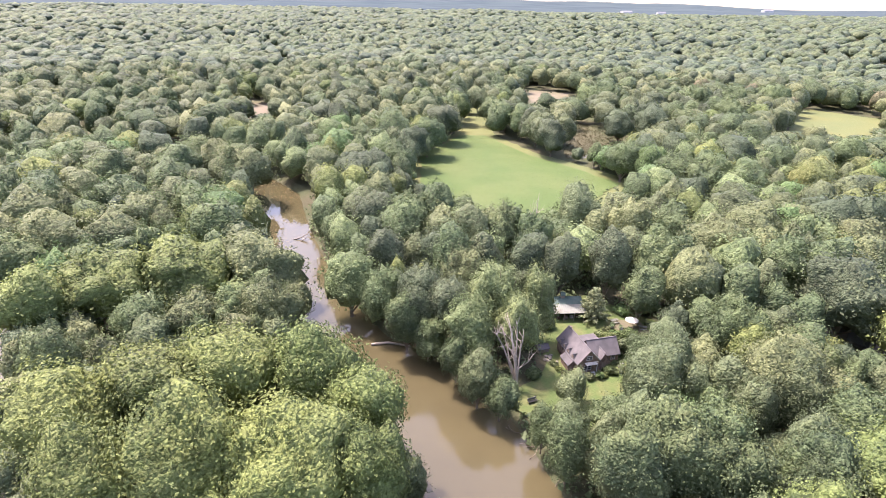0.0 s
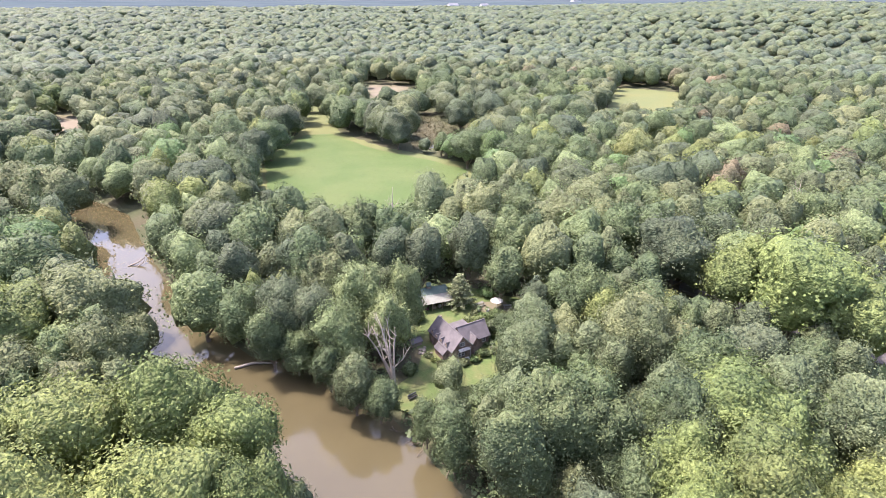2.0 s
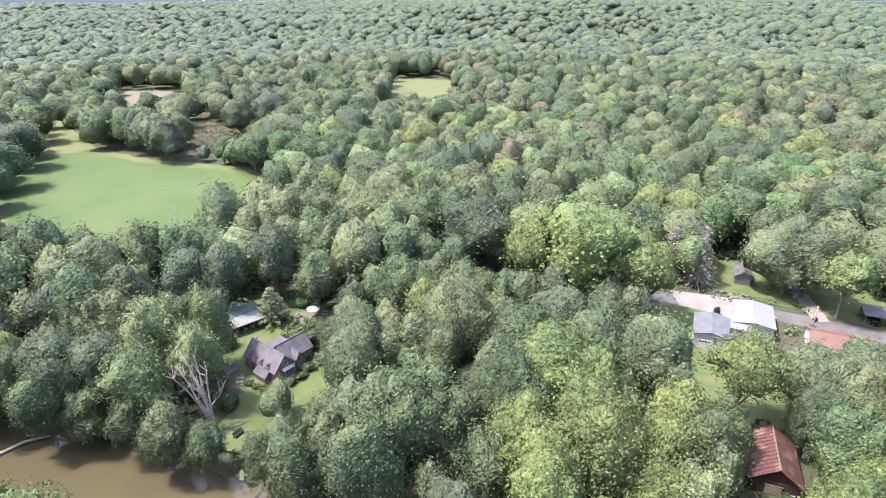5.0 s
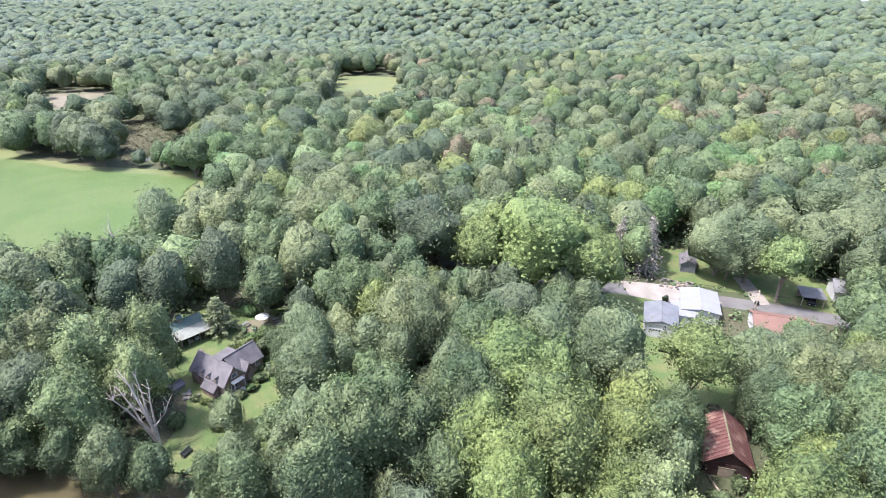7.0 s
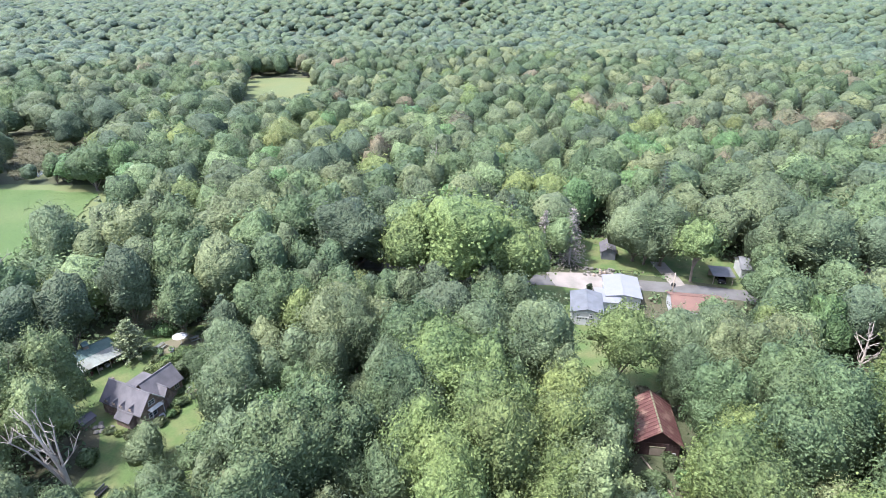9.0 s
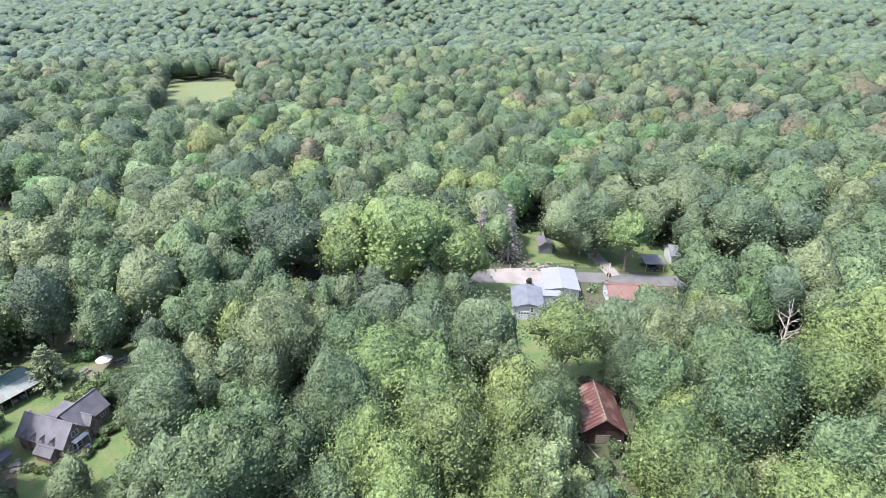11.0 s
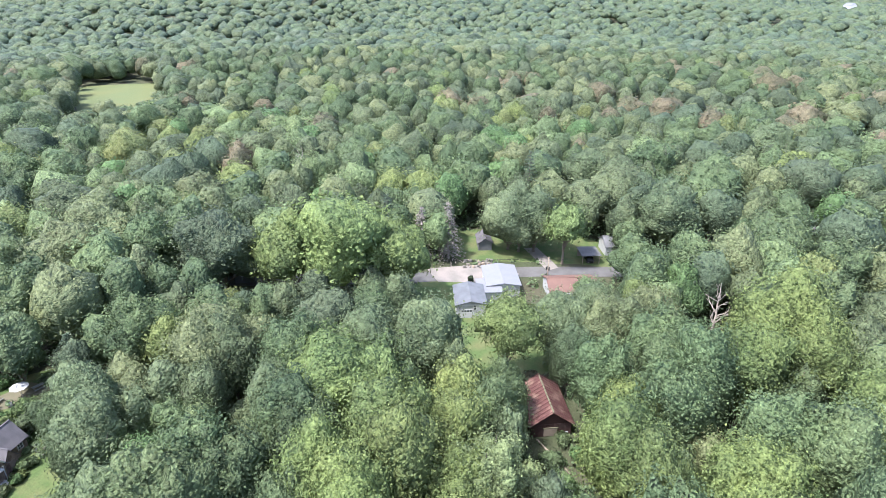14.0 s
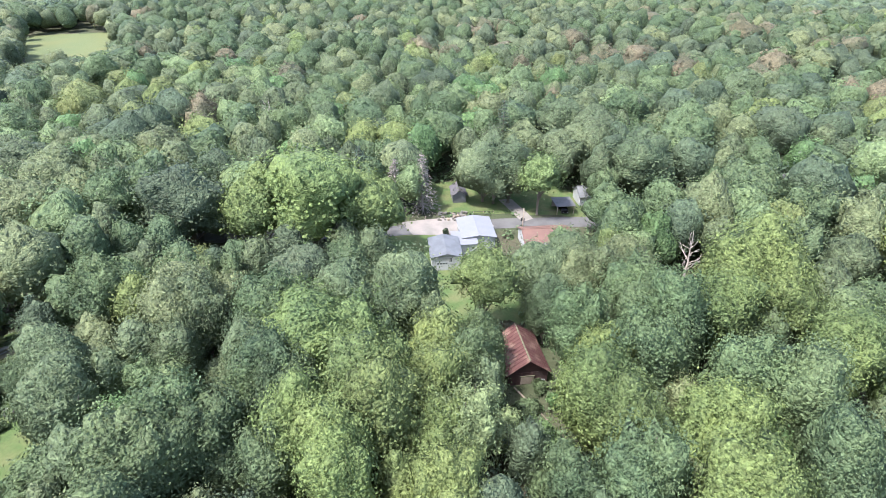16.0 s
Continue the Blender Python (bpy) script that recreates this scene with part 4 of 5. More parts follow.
# red-roofed house beside it
RH = rot_to(121.6, 31.4, 0, 0.5, -0.866)
red_house = thing("house", "low house with a terracotta-red roof", "house", RH)
gable("red", red_house, 11.0, 8.0, 2.7, 4.2, SIDING, REDTIN, pose(0.6, 0, 0), rows=10)
box("gutter", (11.6, 0.12, 0.14), (0.6, -4.45, 2.6), WHITE, red_house)

# small dark cabin
CAB = rot_to(93.2, 104.4, 0, 0.8, 0.6)
cabin = thing("cabin", "small dark cabin with a white-trimmed gable", "cabin", CAB)
gable("cabin", cabin, 5.5, 4.4, 2.2, 4.4, GREYWALL, SHINGLE, pose(0, 0, 0), rows=6)
box("trim", (0.08, 3.0, 0.25), (-2.98, 1.2, 3.35), WHITE, cabin, rx=-45)
box("trim", (0.08, 3.0, 0.25), (-2.98, -1.2, 3.35), WHITE, cabin, rx=45)
window(cabin, pose(-2.78, 0, 2.4, 0, 0, -90), 0.9, 1.0)

# houses along the far side of the lane
GS = rot_to(137.5, 59.5, 0, 0.87, 0.5)
grey_shed = thing("shed", "grey board shed on a shaded lawn", "shed", GS)
gable("grey", grey_shed, 6.0, 3.6, 2.3, 3.5, GREYWALL, SHINGLE, pose(0, 0, 0), rows=5)
CP = rot_to(142.0, 31.5, 0, 0.87, 0.5)
carport = thing("carport", "open carport with a grey roof", "carport", CP)
for x in (-2.5, 2.5):
    for y in (-2.2, 2.2):
        box("post", (0.15, 0.15, 2.4), (x, y, 1.2), BOARD, carport)
box("roof", (5.8, 5.2, 0.15), (0, 0, 2.5), GREYWALL, carport)
box("back_wall", (0.12, 4.4, 2.3), (2.5, 0, 1.2), BOARD, carport)
for name, at, d, roof_m, w_m, lab in (("house", (166.5, 13.5), (0.5, -0.87), TANROOF, GREYWALL, "house with a sunlit tan roof among trees"), ("house", (167, 1), (0.5, -0.87), GREYWALL, BRICK, "low reddish house half hidden by trees"), ("house", (181, -20), (0.6, -0.8), SHINGLE, BRICK, "brown-roofed house half hidden by trees"), ("house", (151, 26), (0.5, -0.87), GREYWALL, SIDING, "grey-roofed house in deep shade")):
    hs = thing(name, lab, "house", rot_to(*at, 0, *d))
    gable("side", hs, 8.0, 6.0, 2.7, 4.4, w_m, roof_m, pose(0, 0, 0), rows=7)
    for x in (-2, 1.5):
        window(hs, pose(x, -3.03, 1.6), 1.0, 1.1)

# car in the carport
car = thing("car", "black car parked under the carport", "car", CP @ pose(-0.6, 0, 0))
bm = bmesh.new()
prof = [(-2.1, .35), (-2.15, .75), (-1.5, .9), (-0.9, 1.35), (0.7, 1.4), (1.5, .95), (2.1, .85), (2.15, .4)]
left = [bm.verts.new((x, -0.85, z)) for x, z in prof]
right = [bm.verts.new((x, 0.85, z)) for x, z in prof]
bm.faces.new(left)
bm.faces.new(right[::-1])
for i in range(len(prof)):
    j = (i + 1) % len(prof)
    bm.faces.new((left[i], right[i], right[j], left[j]))
bmesh.ops.recalc_face_normals(bm, faces=bm.faces[:])
bmesh.ops.bevel(bm, geom=bm.edges[:], offset=0.07, segments=2, affect="EDGES")
part("body", bm, CARBLACK, car)
box("windscreen", (0.05, 1.4, 0.5), (-1.22, 0, 1.13), DARKPANE, car, 0, ry=52)
for y in (-0.6, 0.6):
    box("headlight", (0.06, 0.3, 0.14), (-2.13, y, 0.66), WHITE, car)
for x in (-1.35, 1.35):
    for y in (-0.8, 0.8):
        bm = bmesh.new()
        bmesh.ops.create_cone(bm, cap_ends=True, segments=14, radius1=0.33, radius2=0.33, depth=0.22)
        bmesh.ops.transform(bm, matrix=pose(x, y, 0.33, 90), verts=bm.verts)
        part("wheel", bm, RUBBER, car)


# ---- crop, undergrowth ----
def tuft(x, y, r, h, z, n):
    d = unit(n, RNG)
    d[:, 2] = np.abs(d[:, 2])
    v, f = leaf_quads(d * np.array([r, r, h]) + np.array([x, y, z]), d * (1 if h > 0.2 else 0.25) + 0.4 * unit(n, RNG) * (1 if h > 0.2 else 0.4) + np.array([0, 0, 0.4 if h > 0.2 else 1.2]), r * 0.6, RNG)
    return v, f.tolist()


sheet("crop_bed", CORN, 0.3, CROP, "green soybean field with faint planting rows", "field", 1.5)
crop_rows = []
for row in range(-70, 70):
    for k in range(0, 220):
        x = 24 + row * 1.1 + rng.uniform(-0.2, 0.2)
        y = 158 + k * 0.75 + rng.uniform(-0.3, 0.3)
        if inside(x, y, CORN) and rng.random() < 0.75:
            crop_rows.append((x, y, 0.5, 0.1, 0.32, 3))
joined("crop_plants", crop_rows, tuft, CROP, "rows of leafy green soybean plants", "crop")

reeds = []
for i in range(2600):
    x, y = rng.uniform(55, 106), rng.uniform(250, 340)
    if inside(x, y, MARSHLAND):
        reeds.append((x, y, rng.uniform(0.5, 1.3), rng.uniform(0.6, 1.6), 0.05, 6))
joined("marsh_reeds", reeds, tuft, MARSH, "brown and olive reed tufts in the marsh clearing", "reeds")

brush = []
for i in range(30000):
    d = math.sqrt(rng.uniform(30 ** 2, 175 ** 2))
    az = radians(rng.uniform(-46, 108))
    x, y = d * math.sin(az), d * math.cos(az)
    g = river_gap(x, y)
    if g < 0.8 or line_gap(x, y, SLOUGH) < 7 or line_gap(x, y, ROAD) < 3.5 or any(inside(x, y, p) for p in OPEN):
        continue
    if any((x - a) ** 2 + (y - b) ** 2 < q * q for a, b, q in ((26, 94, 8), (28, 112, 5.5), (80, 23, 6.5), (106, 49, 6), (113, 41, 8), (122, 31, 7), (142, 31, 5), (119, 56, 8))):
        continue
    if g > 6 and rng.random() < 0.55:
        continue
    r = rng.uniform(0.7, 1.7)
    brush.append((x, y, r, r * rng.uniform(0.7, 1.2), -0.1, 11))
joined("undergrowth", brush[:5000], tuft, BRUSH, "low green undergrowth and bank shrubs", "undergrowth")


# ---- dead trees, conifers ----
def dead_tree(x, y, h, seed, label, lean=(0, 0), limbs=9, material=DEAD, stems=()):
    rr = random.Random(seed)
    t = thing("dead_tree", label, "tree", pose(x, y, 0))
    top = Vector((lean[0], lean[1], h))

    def at(k):
        return Vector((lean[0] * k * k, lean[1] * k * k, h * k))
    v, f = [], []
    ks = [0, 0.08, 0.25, 0.45, 0.65, 0.85, 1.0]
    tube(v, f, [at(k) + Vector((rr.uniform(-.15, .15), rr.uniform(-.15, .15), -0.3 if k == 0 else 0)) for k in ks], [0.5, 0.34, 0.26, 0.2, 0.15, 0.09, 0.03], 8)
    raw("trunk", v, f, material, t, True)
    for sx, sy, sz in stems:
        v, f = [], []
        pts = [Vector((sx * k ** 1.4, sy * k ** 1.4, sz * k)) + Vector((rr.uniform(-.2, .2), rr.uniform(-.2, .2), 0)) for k in (0.02, 0.12, 0.3, 0.5, 0.7, 0.88, 1.0)]
        tube(v, f, pts, [0.3, 0.24, 0.2, 0.16, 0.11, 0.07, 0.02], 7)
        for s in range(7):
            q = pts[rr.randrange(2, 6)]
            e = Vector((rr.uniform(-1, 1), rr.uniform(-1, 1), rr.uniform(0.1, 1.2))).normalized() * rr.uniform(1.0, 2.6)
            tube(v, f, [q, q + e * 0.5, q + e + Vector((0, 0, rr.uniform(-.3, .5)))], [0.07, 0.05, 0.015], 4)
        raw("stem", v, f, material, t, True)
    for i in range(limbs):
        v, f = [], []
        k = rr.uniform(0.18, 0.85)
        a = rr.uniform(0, 2 * math.pi)
        L = h * rr.uniform(0.16, 0.42) * (1.15 - k * 0.6)
        p = at(k)
        d = Vector((math.cos(a), math.sin(a), rr.uniform(0.5, 1.5))).normalized()
        pts = [p]
        for s in range(4):
            d = (d + Vector((rr.uniform(-.3, .3), rr.uniform(-.3, .3), rr.uniform(-.1, .3)))).normalized()
            pts.append(pts[-1] + d * L / 4)
        r0 = 0.2 * (1.2 - k)
        tube(v, f, pts, [r0, r0 * .8, r0 * .6, r0 * .4, 0.02], 5)
        for s in range(4):
            q = pts[rr.randrange(1, 4)]
            e = (d + Vector((rr.uniform(-1, 1), rr.uniform(-1, 1), rr.uniform(-.4, .6)))).normalized()
            tube(v, f, [q, q + e * L * 0.18, q + e * L * 0.36 + Vector((0, 0, rr.uniform(-.2, .4)))], [r0 * .45, r0 * .3, 0.015], 4)
        raw("limb", v, f, material, t, True)
    return t


dead_tree(12.3, 83.0, 15.5, 3, "bleached dead tree with several broken bare stems", (-2.6, 3.2), 9, DEAD, ((-5.0, 1.5, 13.5), (-0.6, 4.4, 14.5), (0.8, 2.2, 12.5), (-3.4, 4.6, 12.0)))
dead_tree(117.0, -0.4, 12.5, 5, "grey dead tree with spreading bare branches", (0.5, 0.5), 12)
dead_tree(23.0, 140.0, 21.5, 6, "thin grey dead tree above the field edge", (0, 0), 10)
dead_tree(139.0, 122.0, 20.0, 8, "bare grey dead tree in the woods", (0, 0), 10)
dead_tree(196.0, 22.0, 19.0, 12, "brownish dead tree in the woods", (0, 0), 10)


def conifer(x, y, h, r, seed, needles, wood, label, density=26, tiers=15, droop=0.25, gap=0.0):
    rr = np.random.default_rng(seed)
    t = thing("conifer", label, "tree", pose(x, y, 0))
    v, f = [], []
    tube(v, f, [(0, 0, -0.3), (0, 0, h * 0.5), (0, 0, h)], [0.28, 0.16, 0.02], 7)
    raw("trunk", v, f, wood, t, True)
    bv, bf, P, Nn = [], [], [], []
    for k in range(tiers):
        z = h * (0.1 + 0.9 * k / tiers)
        R = r * (1 - k / tiers) ** 0.8 + 0.15
        for j in range(8):
            a = j * math.pi / 4 + k * 0.7 + rr.uniform(-.25, .25)
            L = R * rr.uniform(0.75, 1.1)
            d = Vector((math.cos(a), math.sin(a), -droop))
            tip = Vector((0, 0, z)) + d * L
            tube(bv, bf, [(0, 0, z), tuple(tip)], [0.05, 0.015], 4)
            n = int(density * L / r) + 3
            s = rr.uniform(0.15, 1.0, n)
            p = np.array([0, 0, z]) + np.outer(s, np.array(d) * L) + rr.normal(size=(n, 3)) * np.array([0.12, 0.12, 0.05]) * r * 0.5
            P.append(p)
            Nn.append(np.tile([0, 0, 1.0], (n, 1)) + 0.5 * rr.normal(size=(n, 3)))
    tagged(raw("branch_whorl", bv, bf, wood, t), kind="stuff")
    p, nn = np.concatenate(P), np.concatenate(Nn)
    nn /= np.linalg.norm(nn, axis=1)[:, None]
    lv, lf = leaf_quads(p, nn, 0.42, rr)
    o = new("needles", mesh_of("needles", lv, lf.tolist(), needles))
    o.parent = t
    return t


conifer(33.2, 110.4, 9.0, 4.0, 1, PINE, BARK, "pale green pine beside the garden shed", 70, 13, -0.12)
conifer(125.6, 64.6, 16.5, 5.0, 2, DEADTWIG, DEAD, "dead grey-brown spruce with bare drooping branches", 9, 18, 0.35)
conifer(121.8, 70.5, 15.5, 3.8, 3, DEADTWIG, DEAD, "dead grey-brown spruce in thin dry needles", 15, 18, 0.3)
conifer(49.2, 116.5, 14.5, 3.4, 4, DEADTWIG, DEAD, "dying purple-grey spruce at the yard edge", 22, 18, 0.3)
DARKNEEDLE = mat("spruce_needle", (0.085, 0.12, 0.075), rough=0.7, island=0.3, bump=0, transl=0.1)
conifer(50.0, 104.5, 9.5, 3.2, 5, DARKNEEDLE, BARK, "dense dark green conifer by the patio", 40, 13, 0.1)
conifer(118.5, 78.5, 19.0, 4.2, 6, DARKNEEDLE, BARK, "tall dark spruce in the woods", 26, 18, 0.2)
conifer(163.0, 56.0, 22.0, 5.2, 7, DARKNEEDLE, BARK, "broad dark spruce standing above the woods", 30, 18, 0.2)
conifer(113.5, 93.0, 19.0, 4.2, 8, DARKNEEDLE, BARK, "pointed dark spruce in the woods", 26, 18, 0.2)


# ---- yard things ----
def logs(name, label, pts, radii, material=DEAD):
    v, f = [], []
    tube(v, f, pts, radii, 8)
    return tagged(raw(name, v, f, material, None, True), label, "log")


logs("fallen_log", "pale fallen log lying along the river bank", [(-17.6, 99.2, -0.9), (-14, 99.9, -0.75), (-9.2, 98.6, -0.6)], [0.3, 0.26, 0.18])
logs("driftwood", "bleached driftwood snag in the river", [(-49, 156.5, -1.2), (-46.5, 157.2, -0.6), (-44.6, 157.8, 0.5)], [0.22, 0.18, 0.08])
logs("driftwood", "bleached driftwood snag in the river", [(-46.4, 155.4, -1.2), (-44.9, 156.2, -0.3), (-44.2, 156.0, 1.0)], [0.2, 0.14, 0.06])
for i in range(9):
    rr = random.Random(i)
    k = (i + rr.uniform(-.4, .4)) / 8
    x, y, a = 10 + 8.5 * k, 73.5 - 13.5 * k, rr.uniform(0, 6.3)
    L = rr.uniform(0.8, 2.2)
    logs("driftwood", "thin grey driftwood branch on the muddy bank", [(x - L * math.cos(a), y - L * math.sin(a), -1.0), (x, y, -0.6), (x + L * math.cos(a + 0.5), y + L * math.sin(a + 0.5), -0.4 + rr.uniform(0, 0.8))], [0.08, 0.06, 0.02], BARK)

bench = thing("garden_swing", "dark garden bench on the lawn near the river", "bench", pose(15.1, 79.6, 0, 0, 0, 25))
box("seat", (1.9, 0.6, 0.07), (0, 0, 0.48), RUBBER, bench)
box("backrest", (1.9, 0.07, 0.5), (0, 0.32, 0.8), GREYWALL, bench)
for x in (-0.85, 0.85):
    for y in (-0.25, 0.28):
        box("leg", (0.07, 0.07, 0.48), (x, y, 0.24), RUBBER, bench)
    box("armrest", (0.07, 0.65, 0.05), (x, 0.02, 0.72), RUBBER, bench)

hut = thing("wood_store", "small dark-roofed wood store on the lawn", "shed", pose(19.4, 97.0, 0, 0, 0, 20))
gable("store", hut, 2.4, 1.7, 1.0, 1.5, BOARD, SHINGLE, pose(0, 0, 0), over=0.2)
for i in range(10):
    rr = random.Random(40 + i)
    s = rr.uniform(0.3, 0.6)
    bm = bmesh.new()
    bmesh.ops.create_icosphere(bm, subdivisions=2, radius=s)
    for q in bm.verts:
        q.co *= 1 + 0.25 * noise.noise(q.co * 3 + Vector((i, 0, 0)))
        q.co.z *= 0.6
    bmesh.ops.translate(bm, vec=(20.4 + rr.uniform(-.8, 1.8), 94.6 + rr.uniform(-2, 1.0), s * 0.4), verts=bm.verts)
    tagged(part("boulder", bm, STONE), "grey garden boulder edging the lawn", "stone", "garden edging stones")

# patio with a white umbrella
sheet("patio", [(36.5, 108), (40, 104.5), (45.5, 104.5), (44.5, 110), (39, 111)], 0.1, TAN, "bare earth and stone patio", "patio", 0.4)
umb = thing("patio_umbrella", "white patio umbrella open over a table", "umbrella", pose(41.4, 107.0, 0.1))
bm = bmesh.new()
bmesh.ops.create_cone(bm, cap_ends=False, segments=8, radius1=1.55, radius2=0.05, depth=0.55)
bmesh.ops.translate(bm, vec=(0, 0, 2.45), verts=bm.verts)
part("canopy", bm, WHITE, umb)
bm = bmesh.new()
bmesh.ops.create_cone(bm, cap_ends=True, segments=10, radius1=0.03, radius2=0.03, depth=2.7)
bmesh.ops.translate(bm, vec=(0, 0, 1.35), verts=bm.verts)
part("pole", bm, WHITE, umb)
bm = bmesh.new()
bmesh.ops.create_cone(bm, cap_ends=True, segments=16, radius1=0.3, radius2=0.25, depth=0.1)
bmesh.ops.translate(bm, vec=(0, 0, 0.05), verts=bm.verts)
part("base", bm, STONE, umb)


def picnic(x, y, rz, label):
    t = thing("picnic_table", label, "table", pose(x, y, 0.1, 0, 0, rz))
    for k in range(5):
        box("plank", (1.9, 0.14, 0.04), (0, -0.32 + 0.16 * k, 0.75), PALETIN, t, 0.005)
    for s in (-1, 1):
        box("seat", (1.9, 0.28, 0.05), (0, s * 0.75, 0.45), PALETIN, t)
        box("leg", (0.1, 1.5, 0.1), (s * 0.7, 0, 0.4), BOARD, t)
        box("foot", (0.1, 0.1, 0.72), (s * 0.7, 0.3, 0.36), BOARD, t)
        box("foot", (0.1, 0.1, 0.72), (s * 0.7, -0.3, 0.36), BOARD, t)


picnic(38.2, 109.3, 20, "pale weathered picnic table on the patio")
picnic(44.0, 106.6, -10, "pale weathered bench table beside the umbrella")
for i, (x, y, c) in enumerate(((37.2, 107.6, STONE), (39.0, 106.3, WHITE), (36.8, 106.6, GREYWALL), (34.6, 91.0, STONE), (35.2, 92.2, WHITE), (34.4, 89.6, GREYWALL), (35.6, 90.4, BOARD))):
    t = thing("planter", "pale garden planter with a leafy plant", "planter", pose(x, y, 0.05, 0, 0, 30 * i))
    bm = bmesh.new()
    bmesh.ops.create_cone(bm, cap_ends=True, segments=12, radius1=0.3, radius2=0.42, depth=0.6)
    bmesh.ops.translate(bm, vec=(0, 0, 0.3), verts=bm.verts)
    part("pot", bm, c, t)
    v, f = tuft(0, 0, 0.6, 0.6, 0.55, 40)
    o = new("plant", mesh_of("plant", v, f, BRUSH))
    o.parent = t


def shrub(x, y, r, h, kind, label):
    t = thing("shrub", label, "shrub", pose(x, y, 0))
    v, f, c = crown_arrays(int(x * 10 + y), r, 0.1, h, 12, 600, 0.32, 0.1, 2, 0.1, 0.05)
    o = new("foliage", mesh_of("foliage", v, f, LEAF[kind], True))
    o.parent = t
    vv, ff = [], []
    for a in c[:4]:
        tube(vv, ff, [(0, 0, -0.1), tuple(a)], [0.06, 0.02], 4)
    raw("stem", vv, ff, BARK, t)


for x, y, r, h, k in ((20.2, 109, 2.0, 2.6, "A"), (22.4, 106.2, 1.4, 1.8, "S"), (34.5, 99.5, 2.2, 3.6, "S"), (36.5, 96.5, 2.2, 4.0, "O"), (38.5, 100.2, 2.4, 4.2, "S"), (33.0, 102.0, 1.4, 2.0, "A"), (24.6, 87.6, 0.9, 1.1, "M"), (30.6, 88.2, 0.9, 1.0, "S"), (32.6, 89.2, 1.0, 1.3, "M"), (16.4, 87.5, 1.6, 2.0, "M"), (45.5, 113.5, 2.6, 3.0, "M"), (41.0, 113.8, 2.2, 2.2, "B"), (15.8, 72.6, 1.8, 2.2, "M"), (74.0, 18.6, 1.6, 1.7, "M"), (71.6, 15.0, 2.0, 2.0, "B"), (73.0, 26.0, 2.2, 3.2, "G"), (86.2, 18.6, 1.8, 2.2, "O"), (116.2, 53.9, 0.8, 1.9, "D"), (68.6, 19.0, 2.2, 1.8, "M"), (99.5, 54.2, 2.0, 3.0, "D")):
    shrub(x, y, r, h, k, {"A": "pale green rounded garden shrub", "S": "yellow-green leafy garden shrub", "O": "olive-green tall garden shrub", "M": "mid-green leafy bush on the grass", "B": "bright green low garden bush", "G": "grey-green bush beside the barn", "D": "dark clipped evergreen shrub"}[k])
rs = random.Random(91)
for x, y in ((34.2, 93.4), (35.0, 95.0), (33.6, 96.8), (31.8, 89.9), (29.4, 87.6), (27.6, 86.9), (22.8, 88.4), (21.6, 90.2), (20.8, 92.0), (36.4, 103.6), (38.0, 103.0), (40.0, 102.4), (42.2, 103.4), (44.8, 103.0), (35.8, 106.0), (46.0, 107.6), (17.6, 106.6), (21.4, 111.5)):
    shrub(x + rs.uniform(-0.4, 0.4), y + rs.uniform(-0.4, 0.4), rs.uniform(0.6, 1.3), rs.uniform(0.7, 1.8), rs.choice("SMBAO"), "low leafy garden plant in a bed by the cottage")
shrub(86.5, 28.5, 1.6, 1.8, "R", "reddish-leaved bush behind the barn")
logs("beam", "weathered timber beam lying before the barn", [(72.6, 22.4, 0.15), (68.0, 15.6, 0.15)], [0.16, 0.14], BOARD)

# ---- lane side ----
pole = thing("utility_pole", "weathered wooden utility pole with a crossarm", "pole", pose(122.3, 36.6, 0))
v, f = [], []
tube(v, f, [(0, 0, -0.3), (0, 0, 4), (0, 0, 8.2)], [0.17, 0.15, 0.12], 10)
raw("post", v, f, BOARD, pole, True)
box("crossarm", (2.0, 0.12, 0.14), (0, 0, 7.6), BOARD, pole, rz=30)
for k, (ax, ay, bx, by) in enumerate(((122.3, 36.6, 154, -22), (122.3, 36.6, 90, 92))):
    v, f = [], []
    tube(v, f, [(ax + (bx - ax) * s / 8, ay + (by - ay) * s / 8, 7.7 - 1.2 * math.sin(math.pi * s / 8)) for s in range(9)], [0.02] * 9, 4)
    tagged(raw("power_line", v, f, RUBBER), "thin dark overhead power line", "cable")
rr = random.Random(77)
for i in range(60):
    a, b = rr.uniform(0, 1), rr.uniform(0, 1)
    x, y = 123.5 + 3.6 * a + 4.2 * b - 1.0, 58.5 - 7.2 * a + 2.2 * b
    s = rr.uniform(0.2, 0.55)
    bm = bmesh.new()
    bmesh.ops.create_icosphere(bm, subdivisions=1, radius=s)
    for q in bm.verts:
        q.co *= 1 + 0.35 * noise.noise(q.co * 2 + Vector((i * 3.0, 0, 0)))
    bmesh.ops.translate(bm, vec=(x, y, 0.09 + s * 0.4), verts=bm.verts)
    tagged(part("rubble_stone", bm, STONE if i % 3 else BOARD), "grey broken rubble piece on the gravel", "rubble", "rubble heap")
v, f = [], []
tube(v, f, [(124.0, 64.0, 0.45), (133.0, 47.5, 0.45)], [0.06, 0.06], 4)
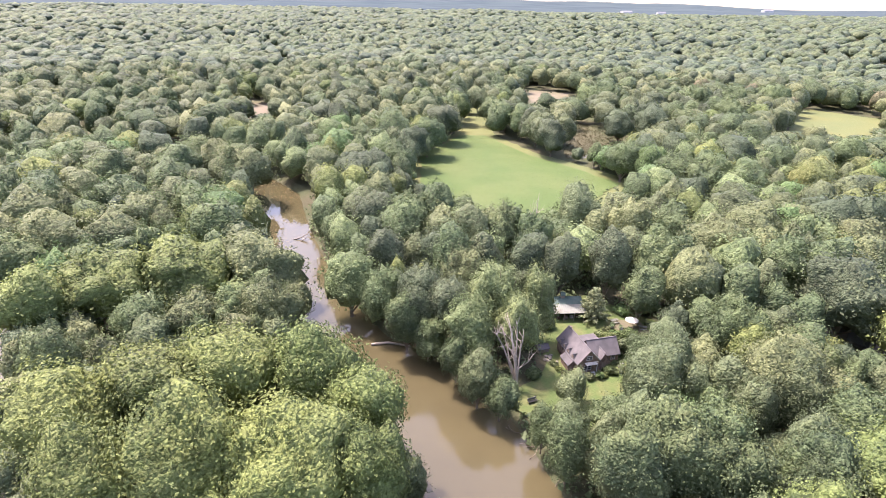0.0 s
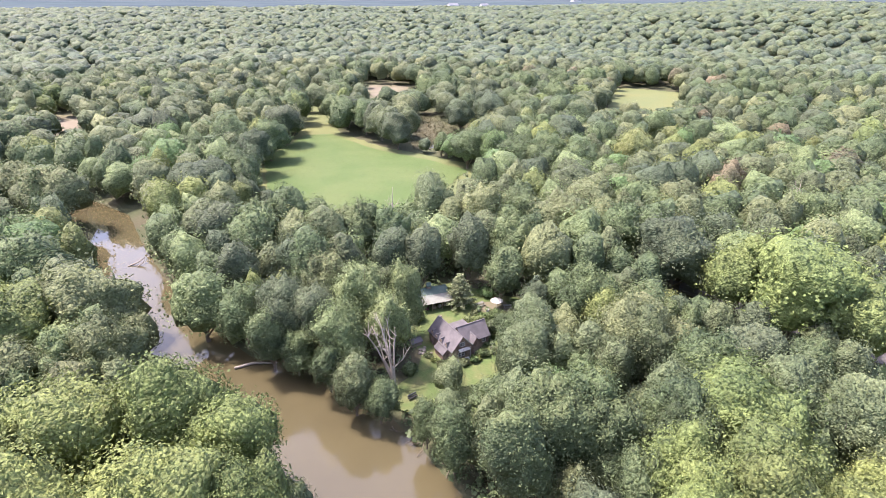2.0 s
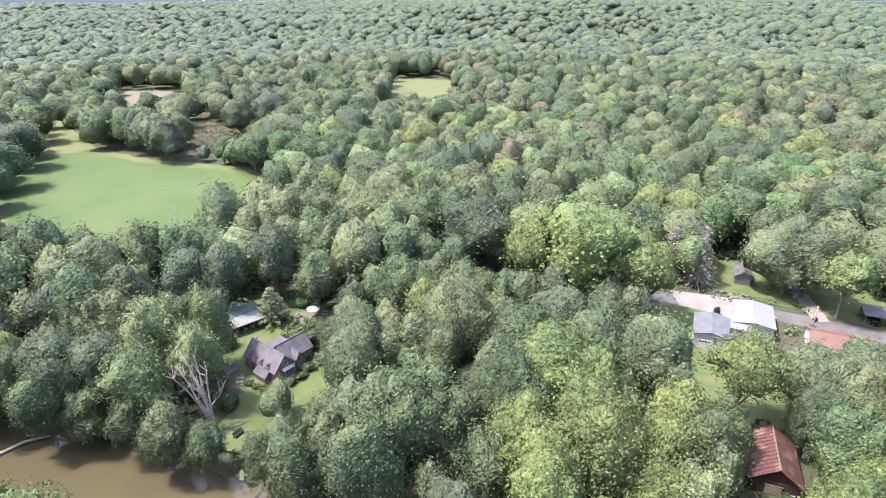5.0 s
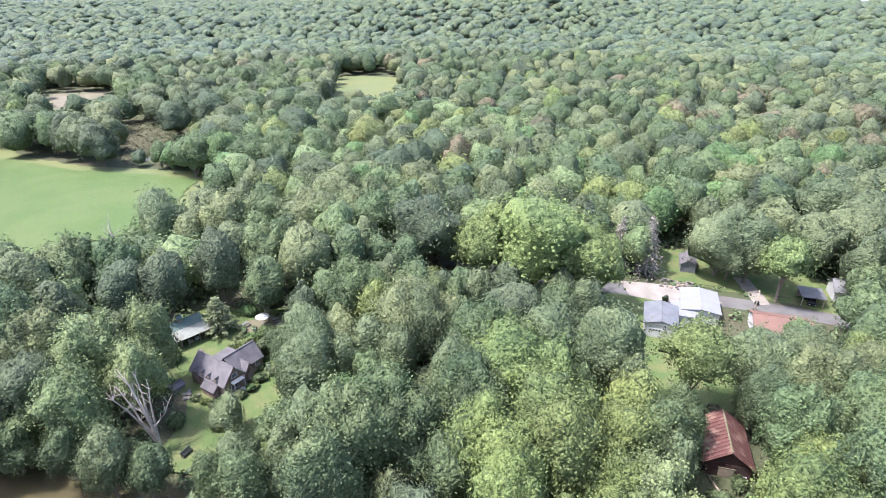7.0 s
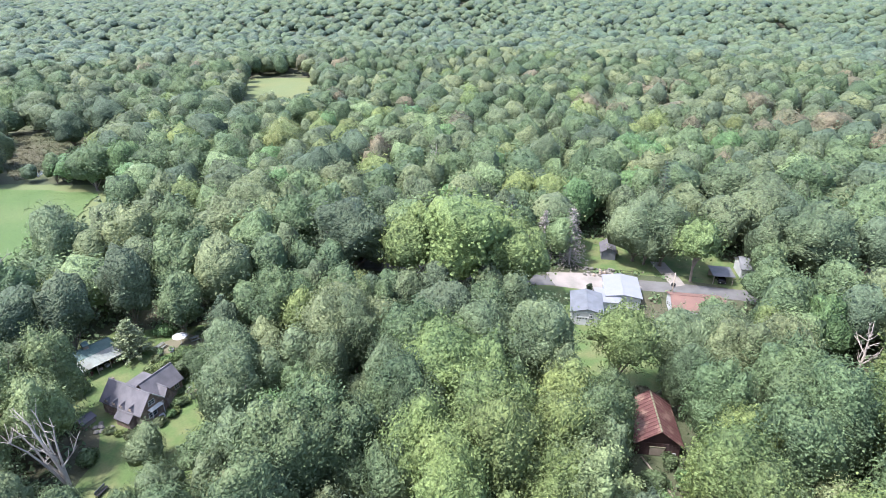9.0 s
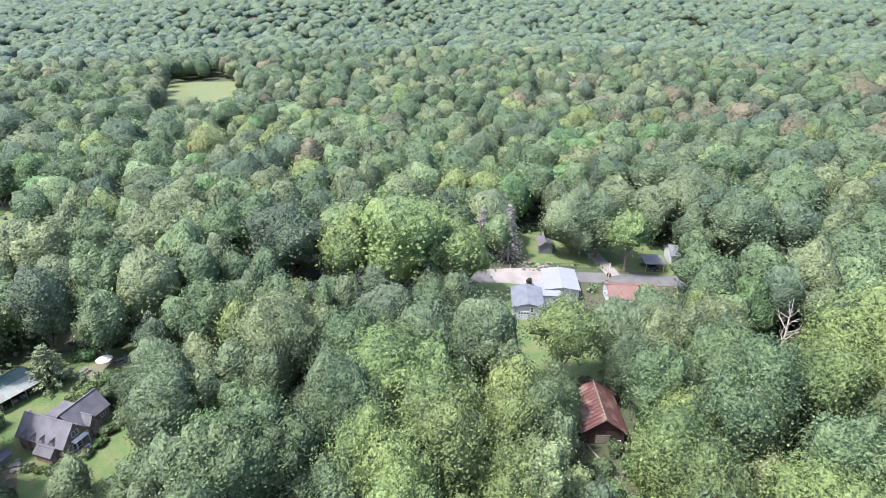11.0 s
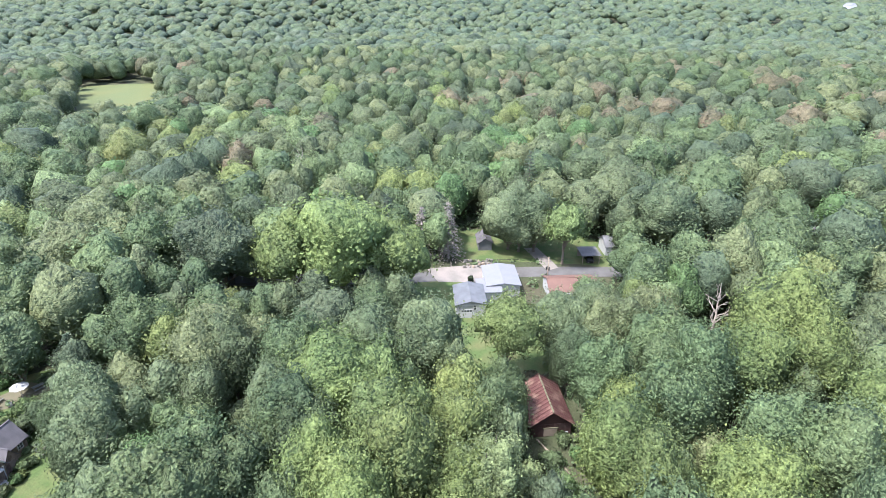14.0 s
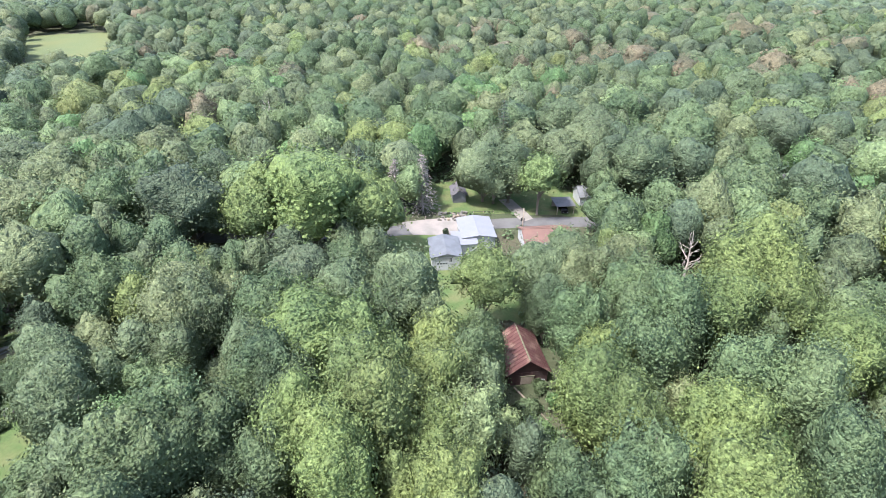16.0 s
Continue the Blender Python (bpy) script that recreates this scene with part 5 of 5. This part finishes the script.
rail = thing("fence", "low dark rail fence along the lane", "fence", pose(0, 0, 0))
raw("rail", v, f, RUBBER, rail)
for k in range(8):
    box("post", (0.12, 0.12, 0.7), (124.0 + 9 * k / 7, 64.0 - 16.5 * k / 7, 0.3), BOARD, rail, 0)
truck = thing("van", "white van parked among trees", "van", pose(102.6, 67.4, 0.05, 0, 0, -60))
box("body", (4.6, 1.9, 1.5), (0, 0, 1.1), WHITE, truck, 0.15)
box("cab_roof", (2.8, 1.7, 0.5), (-0.6, 0, 2.05), WHITE, truck, 0.15)
box("windscreen", (0.06, 1.5, 0.55), (0.95, 0, 1.95), DARKPANE, truck, 0, ry=-35)
for x in (-1.5, 1.5):
    for y in (-0.85, 0.85):
        bm = bmesh.new()
        bmesh.ops.create_cone(bm, cap_ends=True, segments=14, radius1=0.36, radius2=0.36, depth=0.24)
        bmesh.ops.transform(bm, matrix=pose(x, y, 0.36, 90), verts=bm.verts)
        part("wheel", bm, RUBBER, truck)
BLUE = mat("blue_tarp", (0.18, 0.30, 0.42), rough=0.5, bump=0.4)
for at, size, c, lab in (((59.5, 100.0, 0.5), (3.0, 1.8, 0.9), BLUE, "pale blue tarpaulin-covered stack under trees"), ((83.8, 86.8, 0.6), (2.2, 1.6, 1.0), WHITE, "white tarpaulin-covered stack beside the lane"), ((86.0, 85.4, 0.4), (1.6, 1.4, 0.7), REDTIN, "reddish box beside the lane"), ((55.5, 52.5, 0.6), (2.4, 1.6, 1.1), BLUE, "blue-grey covered trailer under trees"), ((131.4, 39.2, 0.5), (0.9, 0.9, 0.9), RUBBER, "black rubbish bin beside the lane")):
    tagged(box("covered_stack", size, at, c, None, 0.2), lab, "stack")

# ---- far farm buildings ----
for x, y, w in ((1242, 2440, 46), (603, 2120, 40), (1560, 402, 30), (1184, -125, 24), (700, 2060, 30)):
    fb = thing("farm_building", "white farm building far across the valley", "building", pose(x, y, lift(x, y) + 12, 0, 0, 20))
    gable("far", fb, w, w * 0.4, 6, 10, WHITE, WHITEROOF, pose(0, 0, 0))
